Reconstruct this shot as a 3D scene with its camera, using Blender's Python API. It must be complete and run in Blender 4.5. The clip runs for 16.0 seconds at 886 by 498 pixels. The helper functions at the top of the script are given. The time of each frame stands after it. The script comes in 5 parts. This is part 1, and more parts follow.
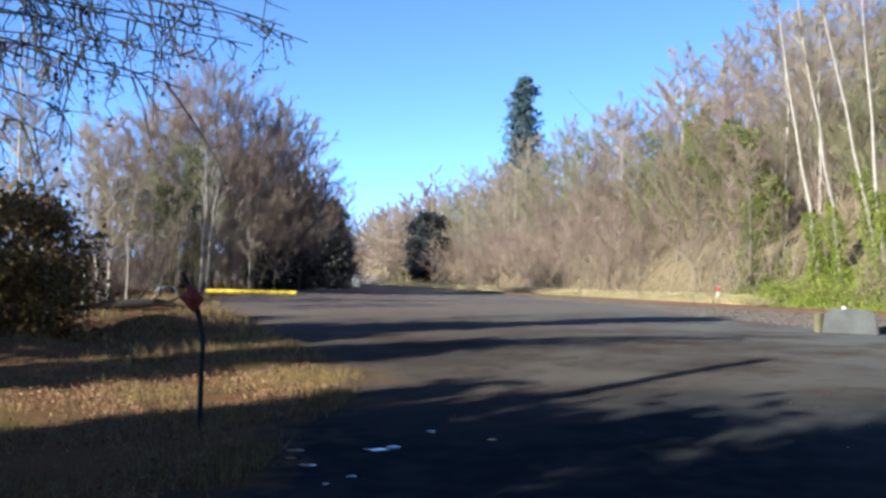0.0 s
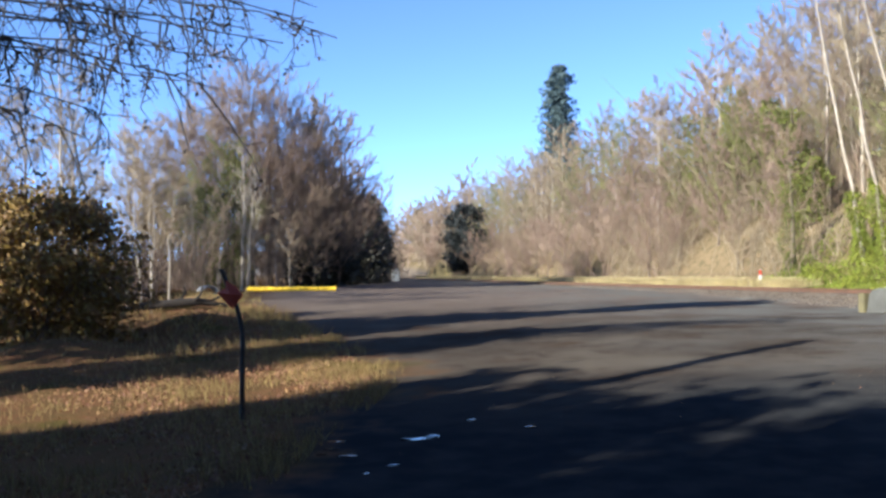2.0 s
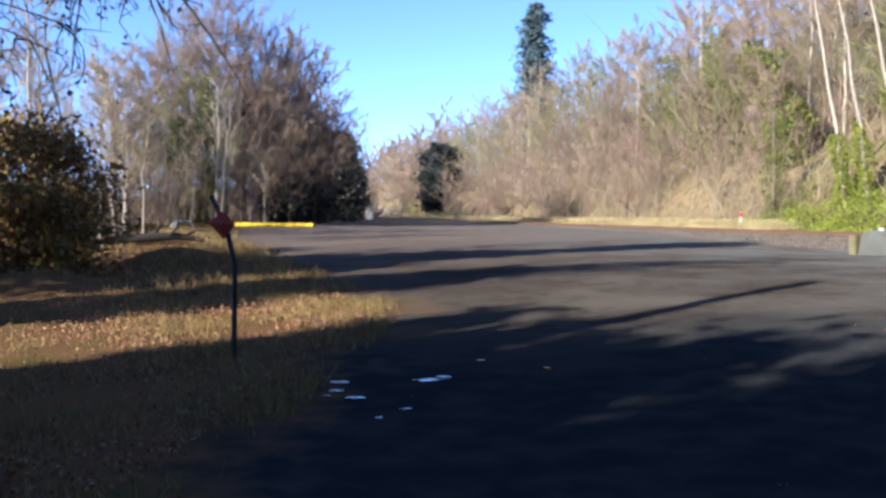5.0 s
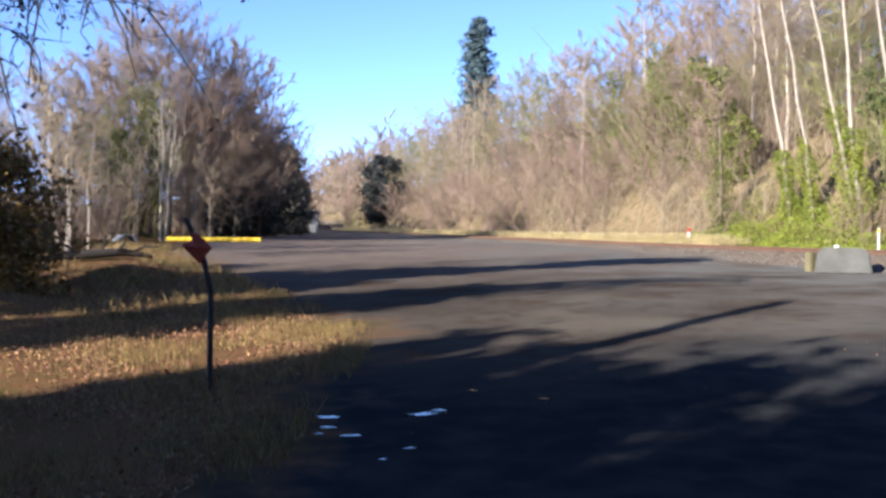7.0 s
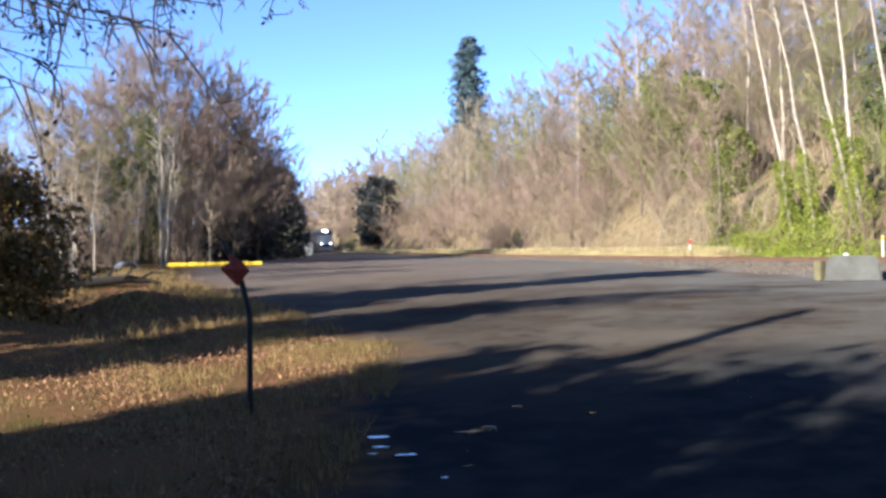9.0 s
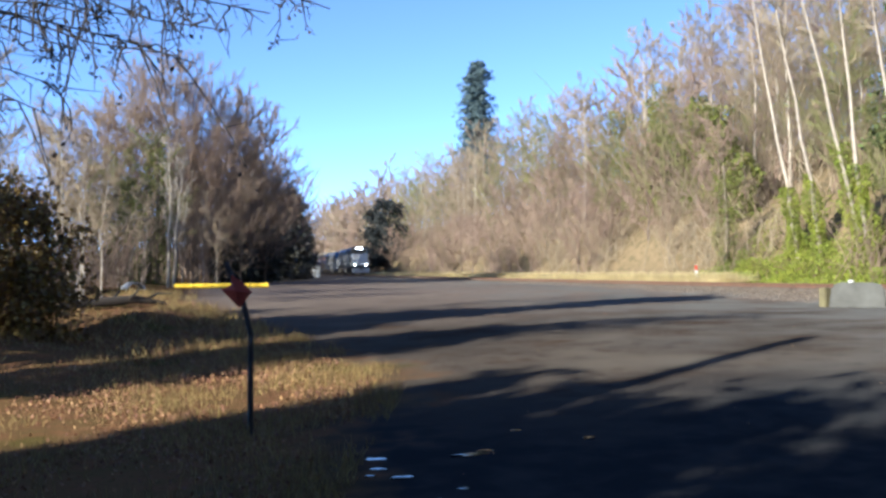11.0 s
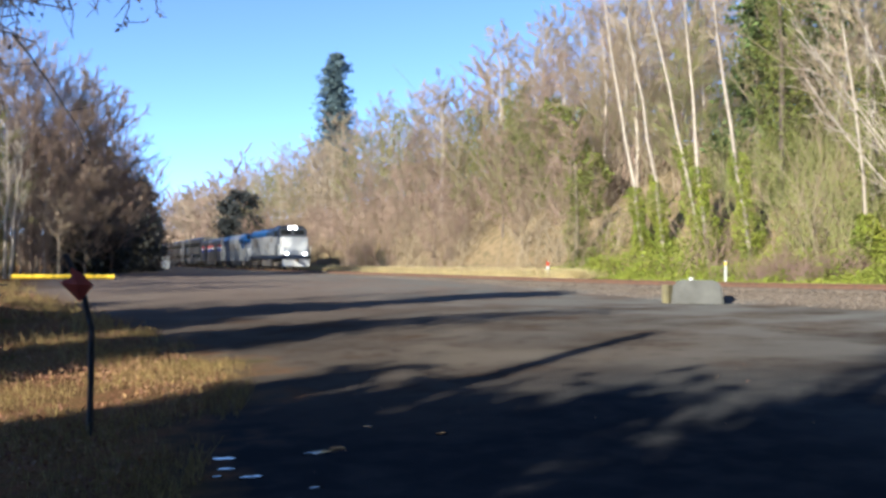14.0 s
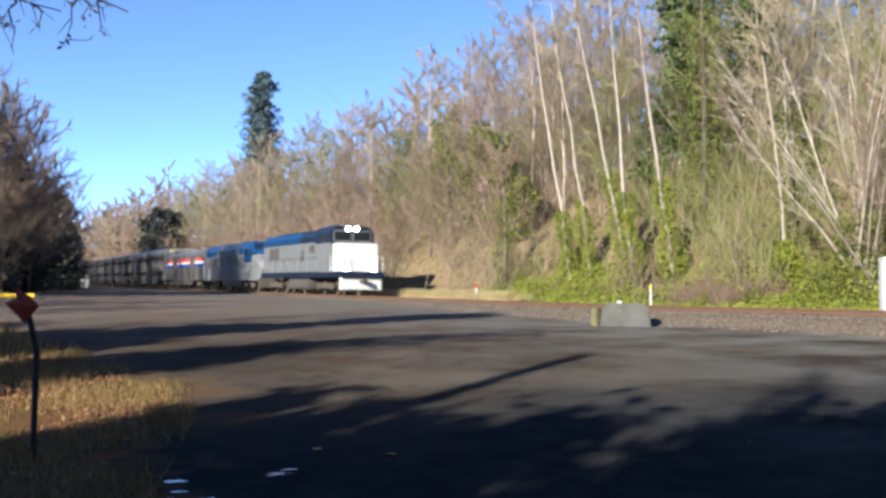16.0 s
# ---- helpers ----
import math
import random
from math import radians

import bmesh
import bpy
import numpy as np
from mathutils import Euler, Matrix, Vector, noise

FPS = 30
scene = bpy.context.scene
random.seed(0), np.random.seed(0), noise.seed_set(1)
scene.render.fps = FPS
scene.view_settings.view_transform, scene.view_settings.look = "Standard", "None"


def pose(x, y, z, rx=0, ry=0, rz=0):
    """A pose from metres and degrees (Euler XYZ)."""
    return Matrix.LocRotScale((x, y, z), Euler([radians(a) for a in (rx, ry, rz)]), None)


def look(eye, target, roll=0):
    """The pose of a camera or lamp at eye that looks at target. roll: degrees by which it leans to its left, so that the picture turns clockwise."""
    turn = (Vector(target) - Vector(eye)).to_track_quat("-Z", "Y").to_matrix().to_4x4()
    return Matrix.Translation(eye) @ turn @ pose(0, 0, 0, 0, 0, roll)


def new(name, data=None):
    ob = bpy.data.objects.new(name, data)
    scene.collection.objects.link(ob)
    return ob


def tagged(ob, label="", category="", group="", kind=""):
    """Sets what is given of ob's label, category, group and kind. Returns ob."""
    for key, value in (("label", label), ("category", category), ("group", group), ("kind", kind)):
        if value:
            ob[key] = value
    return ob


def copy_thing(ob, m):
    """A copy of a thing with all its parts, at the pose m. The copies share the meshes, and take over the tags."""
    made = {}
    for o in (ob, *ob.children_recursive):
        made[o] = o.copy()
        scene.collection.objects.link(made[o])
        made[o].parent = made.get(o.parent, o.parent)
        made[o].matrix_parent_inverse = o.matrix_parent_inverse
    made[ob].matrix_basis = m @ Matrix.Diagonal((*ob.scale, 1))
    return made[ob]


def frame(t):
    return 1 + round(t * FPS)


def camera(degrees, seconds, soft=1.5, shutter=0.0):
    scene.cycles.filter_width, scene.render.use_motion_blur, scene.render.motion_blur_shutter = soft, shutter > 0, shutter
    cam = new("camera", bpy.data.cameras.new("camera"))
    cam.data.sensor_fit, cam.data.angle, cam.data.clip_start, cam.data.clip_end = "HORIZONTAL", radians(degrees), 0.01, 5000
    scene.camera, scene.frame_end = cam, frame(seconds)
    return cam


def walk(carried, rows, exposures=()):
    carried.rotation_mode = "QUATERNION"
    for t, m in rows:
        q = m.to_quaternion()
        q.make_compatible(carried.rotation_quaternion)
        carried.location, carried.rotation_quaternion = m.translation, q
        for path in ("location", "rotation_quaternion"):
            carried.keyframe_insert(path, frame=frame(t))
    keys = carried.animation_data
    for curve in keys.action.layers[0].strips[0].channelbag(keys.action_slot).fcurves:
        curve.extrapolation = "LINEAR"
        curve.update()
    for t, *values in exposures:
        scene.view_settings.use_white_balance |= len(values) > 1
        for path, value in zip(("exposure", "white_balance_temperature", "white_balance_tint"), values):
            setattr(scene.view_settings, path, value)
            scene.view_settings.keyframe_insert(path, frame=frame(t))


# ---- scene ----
cam = camera(49.0, 16.0, soft=3.0, shutter=0.5)
SKY, SUN = 0.175, 5.0
EXPO = [(0, 1.55, 5150, 2), (2, 1.65, 5400, 4), (3.5, 1.69, 5250, 5), (6, 1.87, 5500, 12), (6.5, 2.15, 5550, 14), (7, 1.8, 5480, 10), (8, 2.0, 5500, 8), (8.5, 1.77, 5430, 7), (9.5, 1.95, 5430, 6), (12, 1.57, 5350, 3), (14, 1.66, 5550, 4), (15, 1.6, 5600, 5), (16, 1.46, 5600, 5)]
PATH = [
    (0, (1.55, -2.189, 1.444), (1.857, -0.215, 1.535), 1.38),
    (0.5, (1.595, -2.205, 1.438), (1.872, -0.226, 1.526), -0.34),
    (1, (1.609, -2.125, 1.397), (1.858, -0.141, 1.455), -1.42),
    (1.5, (1.611, -2.171, 1.395), (1.847, -0.186, 1.446), -1.05),
    (2, (1.603, -2.243, 1.407), (1.831, -0.258, 1.482), -0.3),
    (2.5, (1.558, -2.161, 1.405), (1.781, -0.176, 1.494), 0.24),
    (3, (1.506, -2.099, 1.425), (1.723, -0.113, 1.51), 0.52),
    (3.5, (1.45, -1.965, 1.398), (1.701, 0.019, 1.408), 0.57),
    (6, (1.079, -0.951, 1.284), (1.387, 1.024, 1.232), 0.6),
    (6.5, (0.951, -0.817, 1.366), (1.298, 1.152, 1.322), 0.8),
    (7, (0.804, -0.756, 1.43), (1.21, 1.202, 1.408), 0.5),
    (7.5, (0.672, -0.739, 1.487), (1.105, 1.214, 1.473), -0.2),
    (8, (0.576, -0.686, 1.442), (1.018, 1.264, 1.442), -0.8),
    (8.5, (0.439, -0.608, 1.412), (0.882, 1.343, 1.424), -1.2),
    (9, (0.313, -0.607, 1.398), (0.733, 1.348, 1.416), -1.0),
    (9.5, (0.324, -0.661, 1.383), (0.734, 1.296, 1.424), -0.8),
    (12, (0.388, -0.732, 1.424), (0.805, 1.223, 1.493), -0.1),
    (12.5, (0.389, -0.7, 1.431), (0.828, 1.25, 1.49), 0.1),
    (13, (0.404, -0.682, 1.413), (0.899, 1.255, 1.467), 0.2),
    (13.5, (0.434, -0.629, 1.39), (1.022, 1.282, 1.444), 0.1),
    (14, (0.409, -0.653, 1.422), (1.097, 1.224, 1.474), 0.1),
    (14.5, (0.314, -0.612, 1.407), (1.067, 1.24, 1.46), 0.0),
    (15, (0.23, -0.593, 1.395), (1.007, 1.249, 1.45), -0.2),
    (15.5, (0.158, -0.685, 1.423), (0.956, 1.147, 1.493), 0.0),
    (16, (0.079, -0.721, 1.446), (0.909, 1.096, 1.542), 0.5),
]
walk(cam, [(t, look(e, g, r)) for t, e, g, r in PATH], EXPO)

# ---- world and sun ----
SUN_AZ = 57.0    # shadows run this far to the right of +y
SUN_EL = 20.0
SU = Vector((math.sin(radians(SUN_AZ)), math.cos(radians(SUN_AZ))))   # way of the shadows
SV = Vector((-SU.y, SU.x))
world = bpy.data.worlds.new("sky")
scene.world = world
world.use_nodes = True
wn = world.node_tree
sky = wn.nodes.new("ShaderNodeTexSky")
sky.sky_type = "NISHITA"
sky.sun_disc = False
sky.sun_elevation = radians(SUN_EL)
sky.sun_rotation = radians(180 + SUN_AZ)
sky.air_density, sky.dust_density, sky.ozone_density = 0.22, 0.0, 0.5
wn.links.new(sky.outputs[0], wn.nodes["Background"].inputs[0])
wn.nodes["Background"].inputs[1].default_value = SKY
lamp = bpy.data.lights.new("sun", "SUN")
lamp.energy, lamp.angle, lamp.color = SUN, radians(0.6), (1.0, 0.86, 0.67)
sun = new("sun", lamp)
sun.matrix_world = look((-30 * SU.x, -30 * SU.y, 30 * math.tan(radians(SUN_EL))), (0, 0, 0))


# ---- materials ----
def material(name, rgb, rgb2=None, scale=6.0, rough=0.85, metal=0.0, bump=0.3, fine=40.0, vary=0.0, glow=0.0, island=False):
    """Two colours mixed by noise at two scales, a bump, and some change from piece to piece."""
    m = bpy.data.materials.new(name)
    m.use_nodes = True
    nt = m.node_tree
    N, L = nt.nodes, nt.links
    b = N["Principled BSDF"]
    b.inputs["Roughness"].default_value = rough
    b.inputs["Metallic"].default_value = metal
    if rgb2 is None:
        rgb2 = tuple(c * 0.72 for c in rgb)
    co = N.new("ShaderNodeNewGeometry")
    n1, n2 = N.new("ShaderNodeTexNoise"), N.new("ShaderNodeTexNoise")
    n1.inputs["Scale"].default_value, n2.inputs["Scale"].default_value = scale, fine
    n1.inputs["Detail"].default_value = 4
    L.new(co.outputs["Position"], n1.inputs["Vector"])
    L.new(co.outputs["Position"], n2.inputs["Vector"])
    add = N.new("ShaderNodeMath")
    add.operation = "MULTIPLY_ADD"
    L.new(n2.outputs[0], add.inputs[0])
    add.inputs[1].default_value = 0.5
    L.new(n1.outputs[0], add.inputs[2])
    ramp = N.new("ShaderNodeMapRange")
    ramp.inputs[1].default_value, ramp.inputs[2].default_value = 0.5, 1.0
    L.new(add.outputs[0], ramp.inputs[0])
    mix = N.new("ShaderNodeMix")
    mix.data_type = "RGBA"
    mix.inputs[6].default_value, mix.inputs[7].default_value = (*rgb, 1), (*rgb2, 1)
    L.new(ramp.outputs[0], mix.inputs[0])
    out = mix.outputs[2]
    if vary:
        if island:
            rnd = co.outputs["Random Per Island"]
        else:
            rnd = N.new("ShaderNodeObjectInfo").outputs["Random"]
        hsv = N.new("ShaderNodeHueSaturation")
        rng = N.new("ShaderNodeMapRange")
        rng.inputs[3].default_value, rng.inputs[4].default_value = 1 - vary, 1 + vary
        L.new(rnd, rng.inputs[0])
        L.new(rng.outputs[0], hsv.inputs["Value"])
        hue = N.new("ShaderNodeMapRange")
        hue.inputs[3].default_value, hue.inputs[4].default_value = 0.5 - vary * 0.05, 0.5 + vary * 0.05
        L.new(rnd, hue.inputs[0])
        L.new(hue.outputs[0], hsv.inputs["Hue"])
        L.new(out, hsv.inputs["Color"])
        out = hsv.outputs[0]
    L.new(out, b.inputs["Base Color"])
    if bump:
        bp = N.new("ShaderNodeBump")
        bp.inputs["Strength"].default_value = bump
        bp.inputs["Distance"].default_value = 0.02
        L.new(n2.outputs[0], bp.inputs["Height"])
        L.new(bp.outputs[0], b.inputs["Normal"])
    if glow:
        b.inputs["Emission Color"].default_value = (*rgb, 1)
        b.inputs["Emission Strength"].default_value = glow
    return m


M = {}
M["bark"] = material("bark", (0.153, 0.1161, 0.084), (0.081, 0.0602, 0.0462), 3, vary=0.25)
M["bark_white"] = material("pale_bark", (0.396, 0.3354, 0.2688), (0.216, 0.1806, 0.1428), 2.5, vary=0.12)
M["twig_grey"] = material("grey_twigs", (0.25, 0.178, 0.125), (0.155, 0.108, 0.078), 0.6, bump=0, vary=0.22)
M["twig_tan"] = material("tan_twigs", (0.275, 0.215, 0.142), (0.19, 0.145, 0.094), 0.5, bump=0, vary=0.2)
M["twig_pink"] = material("reddish_twigs", (0.262, 0.178, 0.135), (0.18, 0.122, 0.094), 0.5, bump=0, vary=0.2)
M["twig_moss"] = material("mossy_twigs", (0.185, 0.18, 0.06), (0.135, 0.122, 0.05), 0.5, bump=0, vary=0.25)
M["rotten"] = material("rotten_wood", (0.032, 0.024, 0.018), (0.018, 0.014, 0.012), 4, rough=1.0, vary=0.25)
M["twig_dark"] = material("dark_twigs", (0.03, 0.025, 0.0225), (0.02, 0.015, 0.015), 0.8, bump=0)
M["ivy"] = material("ivy_leaves", (0.135, 0.140, 0.016), (0.055, 0.062, 0.010), 1.0, rough=0.85, bump=0, vary=0.4, island=True)
M["cedar"] = material("cedar_sprays", (0.085, 0.11, 0.022), (0.035, 0.05, 0.014), 0.6, bump=0, vary=0.35, island=True)
M["bramble"] = material("bramble_leaves", (0.18, 0.192, 0.013), (0.085, 0.105, 0.010), 0.8, rough=0.85, bump=0, vary=0.4, island=True)
M["laurel"] = material("laurel_leaves", (0.26, 0.14, 0.026), (0.085, 0.065, 0.014), 1.5, rough=0.7, bump=0, vary=0.4, island=True)
# yew colour is lowered to imitate the shade it stands in
M["yew"] = material("shade_dark_yew_needles", (0.0144, 0.0171, 0.0162), (0.009, 0.0108, 0.0108), 0.7, rough=0.8, bump=0, vary=0.3, island=True)
M["holly"] = material("holly_leaves", (0.035, 0.0315, 0.0175), (0.021, 0.0196, 0.0126), 0.8, rough=0.6, bump=0, vary=0.35, island=True)
M["needles"] = material("conifer_needles", (0.03375, 0.04875, 0.02625), (0.0225, 0.03, 0.01875), 0.7, bump=0, vary=0.3, island=True)
# pale blue in these needles imitates haze before the far fir
M["hazy_blue_needles"] = material("haze_blue_green_needles", (0.068, 0.10, 0.108), (0.04, 0.065, 0.07), 0.5, bump=0, vary=0.3, island=True)
M["dry_leaf"] = material("dry_leaves", (0.30, 0.15, 0.075), (0.17, 0.078, 0.036), 3, rough=0.7, bump=0, vary=0.5, island=True)
M["grass"] = material("dry_grass", (0.33, 0.222, 0.082), (0.21, 0.145, 0.055), 1.2, bump=0, vary=0.35, island=True)
M["straw"] = material("straw_grass", (0.55, 0.45, 0.24), (0.42, 0.34, 0.17), 0.4, bump=0, vary=0.3, island=True)
M["ballast"] = material("ballast", (0.1615, 0.1275, 0.09775), (0.07225, 0.0578, 0.0459), 1.2, bump=0.9, fine=14)
M["rail"] = material("rusty_rail", (0.17, 0.09, 0.055), (0.10, 0.06, 0.04), 5, rough=0.7, metal=0.4)
M["tie"] = material("tarred_wood", (0.10, 0.075, 0.055), (0.06, 0.045, 0.035), 4, vary=0.25)
M["yellow"] = material("yellow_paint", (0.80, 0.56, 0.03), (0.66, 0.44, 0.02), 1.5, rough=0.5, bump=0.1)
M["dark_metal"] = material("dark_metal", (0.03, 0.03, 0.032), None, 6, rough=0.6, metal=0.3, bump=0.1)
M["red"] = material("red_reflector", (0.40, 0.05, 0.022), (0.3, 0.04, 0.018), 5, rough=0.5, bump=0.05)
M["white"] = material("white_paint", (0.5616, 0.5616, 0.5472), (0.4752, 0.4752, 0.4536), 2, rough=0.5, bump=0.05)
M["concrete"] = material("weathered_concrete", (0.098, 0.097, 0.088), (0.058, 0.056, 0.05), 2.5, bump=0.5)
M["wood"] = material("weathered_wood", (0.14, 0.12, 0.055), (0.085, 0.072, 0.038), 3)
M["pole"] = material("pole_wood", (0.16, 0.12, 0.09), (0.10, 0.08, 0.06), 3)
M["silver"] = material("silver_paint", (0.1615, 0.1658, 0.1742), (0.1318, 0.1334, 0.1403), 0.8, rough=0.45, metal=0.15, bump=0.03)
M["steel"] = material("fluted_steel", (0.20, 0.18, 0.165), (0.14, 0.13, 0.12), 0.6, rough=0.4, metal=0.55, bump=0.05)
M["steel_dull"] = material("dull_steel", (0.13, 0.115, 0.105), (0.10, 0.09, 0.08), 0.6, rough=0.5, metal=0.45, bump=0.05)
M["blue"] = material("blue_paint", (0.005, 0.036, 0.115), (0.004, 0.03, 0.095), 0.8, rough=0.4, bump=0.02)
M["navy"] = material("navy_paint", (0.007, 0.014, 0.032), None, 0.8, rough=0.45, bump=0.02)
M["train_red"] = material("red_stripe", (0.55, 0.05, 0.05), None, 0.8, rough=0.45, bump=0)
M["train_blue"] = material("blue_stripe", (0.03, 0.06, 0.28), None, 0.8, rough=0.45, bump=0)
M["black"] = material("black_iron", (0.09, 0.07, 0.05), (0.04, 0.034, 0.03), 1.5, rough=0.8)
M["glass"] = material("dark_glass", (0.015, 0.018, 0.02), None, 1, rough=0.08, bump=0)
M["roof_tan"] = material("roof_tan", (0.42, 0.36, 0.27), None, 1, bump=0.05)
M["puddle"] = material("puddle_water", (0.02, 0.02, 0.022), None, 2, rough=0.06, bump=0)
M["headlight"] = material("headlight", (1.0, 0.97, 0.92), None, 1, bump=0, glow=6.0)
M["lamp_bright"] = material("bright_headlight", (1.0, 0.97, 0.92), None, 1, bump=0, glow=25.0)


# ---- geometry ----
class Geo:
    """Collects vertices and faces (tubes, leaves, boxes) in arrays."""
    def __init__(self):
        self.v, self.f, self.n = [], [], 0

    def add(self, v, f):
        self.v.append(np.asarray(v, float).reshape(-1, 3))
        self.f.append((np.asarray(f, int) + self.n))
        self.n += len(self.v[-1])

    def tubes(self, segs, sides=3):
        """segs: rows of x0 y0 z0 x1 y1 z1 r0 r1."""
        a = np.asarray(segs, float)
        if not len(a):
            return
        p, q = a[:, :3], a[:, 3:6]
        d = q - p
        d /= np.maximum(np.linalg.norm(d, axis=1, keepdims=True), 1e-6)
        ref = np.where(np.abs(d[:, 2:3]) > 0.9, [[1.0, 0, 0]], [[0, 0, 1.0]])
        e1 = np.cross(d, ref)
        e1 /= np.linalg.norm(e1, axis=1, keepdims=True)
        e2 = np.cross(d, e1)
        ang = np.arange(sides) * 2 * np.pi / sides
        ring = e1[:, None] * np.cos(ang)[None, :, None] + e2[:, None] * np.sin(ang)[None, :, None]
        v = np.concatenate([p[:, None] + ring * a[:, 6][:, None, None], q[:, None] + ring * a[:, 7][:, None, None]], 1)
        k = np.arange(sides)
        quad = np.stack([k, (k + 1) % sides, (k + 1) % sides + sides, k + sides], 1)
        self.add(v, (quad[None] + (np.arange(len(a)) * 2 * sides)[:, None, None]).reshape(-1, 4))

    def path(self, pts, radii, sides=7):
        """One unbroken tube along the points."""
        pts = np.asarray(pts, float)
        ang = np.arange(sides) * 2 * np.pi / sides
        d = np.gradient(pts, axis=0)
        d /= np.linalg.norm(d, axis=1, keepdims=True)
        e1 = np.cross(d, [[0.0, 1.0, 0.05]])
        e1 /= np.linalg.norm(e1, axis=1, keepdims=True)
        e2 = np.cross(d, e1)
        r = np.asarray(radii, float)[:, None, None]
        v = pts[:, None] + r * (e1[:, None] * np.cos(ang)[None, :, None] + e2[:, None] * np.sin(ang)[None, :, None])
        k = np.arange(sides)
        ring = np.stack([k, (k + 1) % sides, (k + 1) % sides + sides, k + sides], 1)
        self.add(v, (ring[None] + (np.arange(len(pts) - 1) * sides)[:, None, None]).reshape(-1, 4))

    def leaves(self, c, size, rng, up=0.3):
        """Small pointed leaves, bent along the middle, at the places c."""
        c = np.asarray(c, float)
        n = len(c)
        a = rng.normal(size=(n, 3))
        a[:, 2] += up
        a /= np.linalg.norm(a, axis=1, keepdims=True)
        b = np.cross(a, rng.normal(size=(n, 3)))
        b /= np.linalg.norm(b, axis=1, keepdims=True)
        w = np.cross(a, b)
        s = (size * rng.uniform(0.6, 1.4, n))[:, None]
        v = np.stack([c - a * s, c + b * s * 0.5 + w * s * 0.15, c + a * s, c - b * s * 0.5 + w * s * 0.15], 1)
        self.add(v, np.arange(n * 4).reshape(-1, 4))

    def copies(self, other, spots):
        """Copies of another Geo: rows of x y z turn scale."""
        v0, f0 = np.concatenate(other.v), np.concatenate(other.f)
        for x, y, z, a, s in spots:
            c, k = math.cos(a), math.sin(a)
            v = np.stack([(v0[:, 0] * c - v0[:, 1] * k), (v0[:, 0] * k + v0[:, 1] * c), v0[:, 2]], 1) * s + (x, y, z)
            self.add(v, f0)

    def mesh(self, name, mat, smooth=False):
        me = bpy.data.meshes.new(name)
        v = np.concatenate(self.v).astype(np.float32)
        me.vertices.add(len(v))
        me.vertices.foreach_set("co", v.ravel())
        flat = np.concatenate([f.ravel() for f in self.f]).astype(np.int32)
        size = np.concatenate([np.full(len(f), f.shape[1]) for f in self.f]).astype(np.int32)
        me.loops.add(len(flat))
        me.loops.foreach_set("vertex_index", flat)
        me.polygons.add(len(size))
        me.polygons.foreach_set("loop_start", (np.cumsum(size) - size).astype(np.int32))
        me.update(calc_edges=True)
        if smooth:
            me.shade_smooth()
        me.materials.append(mat)
        return me


def empty(name, m, label, category, group="", kind=""):
    ob = new(name)
    ob.matrix_basis = m
    return tagged(ob, label, category, group, kind)


def part(name, bm, mat, parent=None, label=""):
    """A bmesh or Geo as one mesh object under a thing."""
    if isinstance(bm, Geo):
        me = bm.mesh(name, mat)
    elif isinstance(bm, bpy.types.Mesh):
        me = bm
    else:
        me = bpy.data.meshes.new(name)
        bm.to_mesh(me)
        bm.free()
        me.materials.append(mat)
    ob = new(name, me)
    ob.parent = parent
    return tagged(ob, label)


def box(bm, x0, y0, z0, x1, y1, z1, bevel=0.0):
    r = bmesh.ops.create_cube(bm, size=1.0)
    bmesh.ops.transform(bm, matrix=Matrix.LocRotScale(((x0 + x1) / 2, (y0 + y1) / 2, (z0 + z1) / 2), None, (x1 - x0, y1 - y0, z1 - z0)), verts=r["verts"])
    if bevel:
        edges = list({e for v in r["verts"] for e in v.link_edges})
        bmesh.ops.bevel(bm, geom=edges, offset=bevel, segments=2, affect="EDGES", clamp_overlap=True)
    return bm


def boxes(*rows, bevel=0.0):
    bm = bmesh.new()
    for r in rows:
        box(bm, *r, bevel=bevel)
    return bm


def rod(bm, p, q, r0, r1=None, n=10):
    p, q = Vector(p), Vector(q)
    m = Matrix.Translation((p + q) / 2) @ (q - p).to_track_quat("Z", "Y").to_matrix().to_4x4()
    bmesh.ops.create_cone(bm, cap_ends=True, segments=n, radius1=r0, radius2=r0 if r1 is None else r1, depth=(q - p).length, matrix=m)
    return bm


def prism(profile, y0, y1):
    """A profile in x and z, drawn out along y."""
    bm = bmesh.new()
    a = [bm.verts.new((x, y0, z)) for x, z in profile]
    b = [bm.verts.new((x, y1, z)) for x, z in profile]
    n = len(profile)
    bm.faces.new(a)
    bm.faces.new(b[::-1])
    for i in range(n):
        bm.faces.new((a[i], b[i], b[(i + 1) % n], a[(i + 1) % n]))
    bmesh.ops.recalc_face_normals(bm, faces=bm.faces)
    return bm


# ---- ground ----
TRACK_X, RAIL_Z = 23.8, 1.13


def smooth(a, b, t):
    t = np.clip((t - a) / (b - a), 0, 1)
    return t * t * (3 - 2 * t)


def track_x(y):
    """The track runs straight, a little askew, then bears away to the left."""
    y = np.asarray(y, float)
    return TRACK_X - 0.0205 * np.maximum(0, y - 8) - 0.0011 * np.maximum(0, y - 330) ** 2


def grade(y):
    """The line climbs gently away from the lot."""
    d = np.maximum(0, np.asarray(y, float) - 28)
    return 0.0115 * np.minimum(d * d / (d + 14), 600)


def row_x(y):
    """The edge of the woods on the near side of the track."""
    y = np.asarray(y, float)
    return np.minimum(-1.5 + (y - 68) * 0.16, np.minimum(track_x(y) - 9, 14))


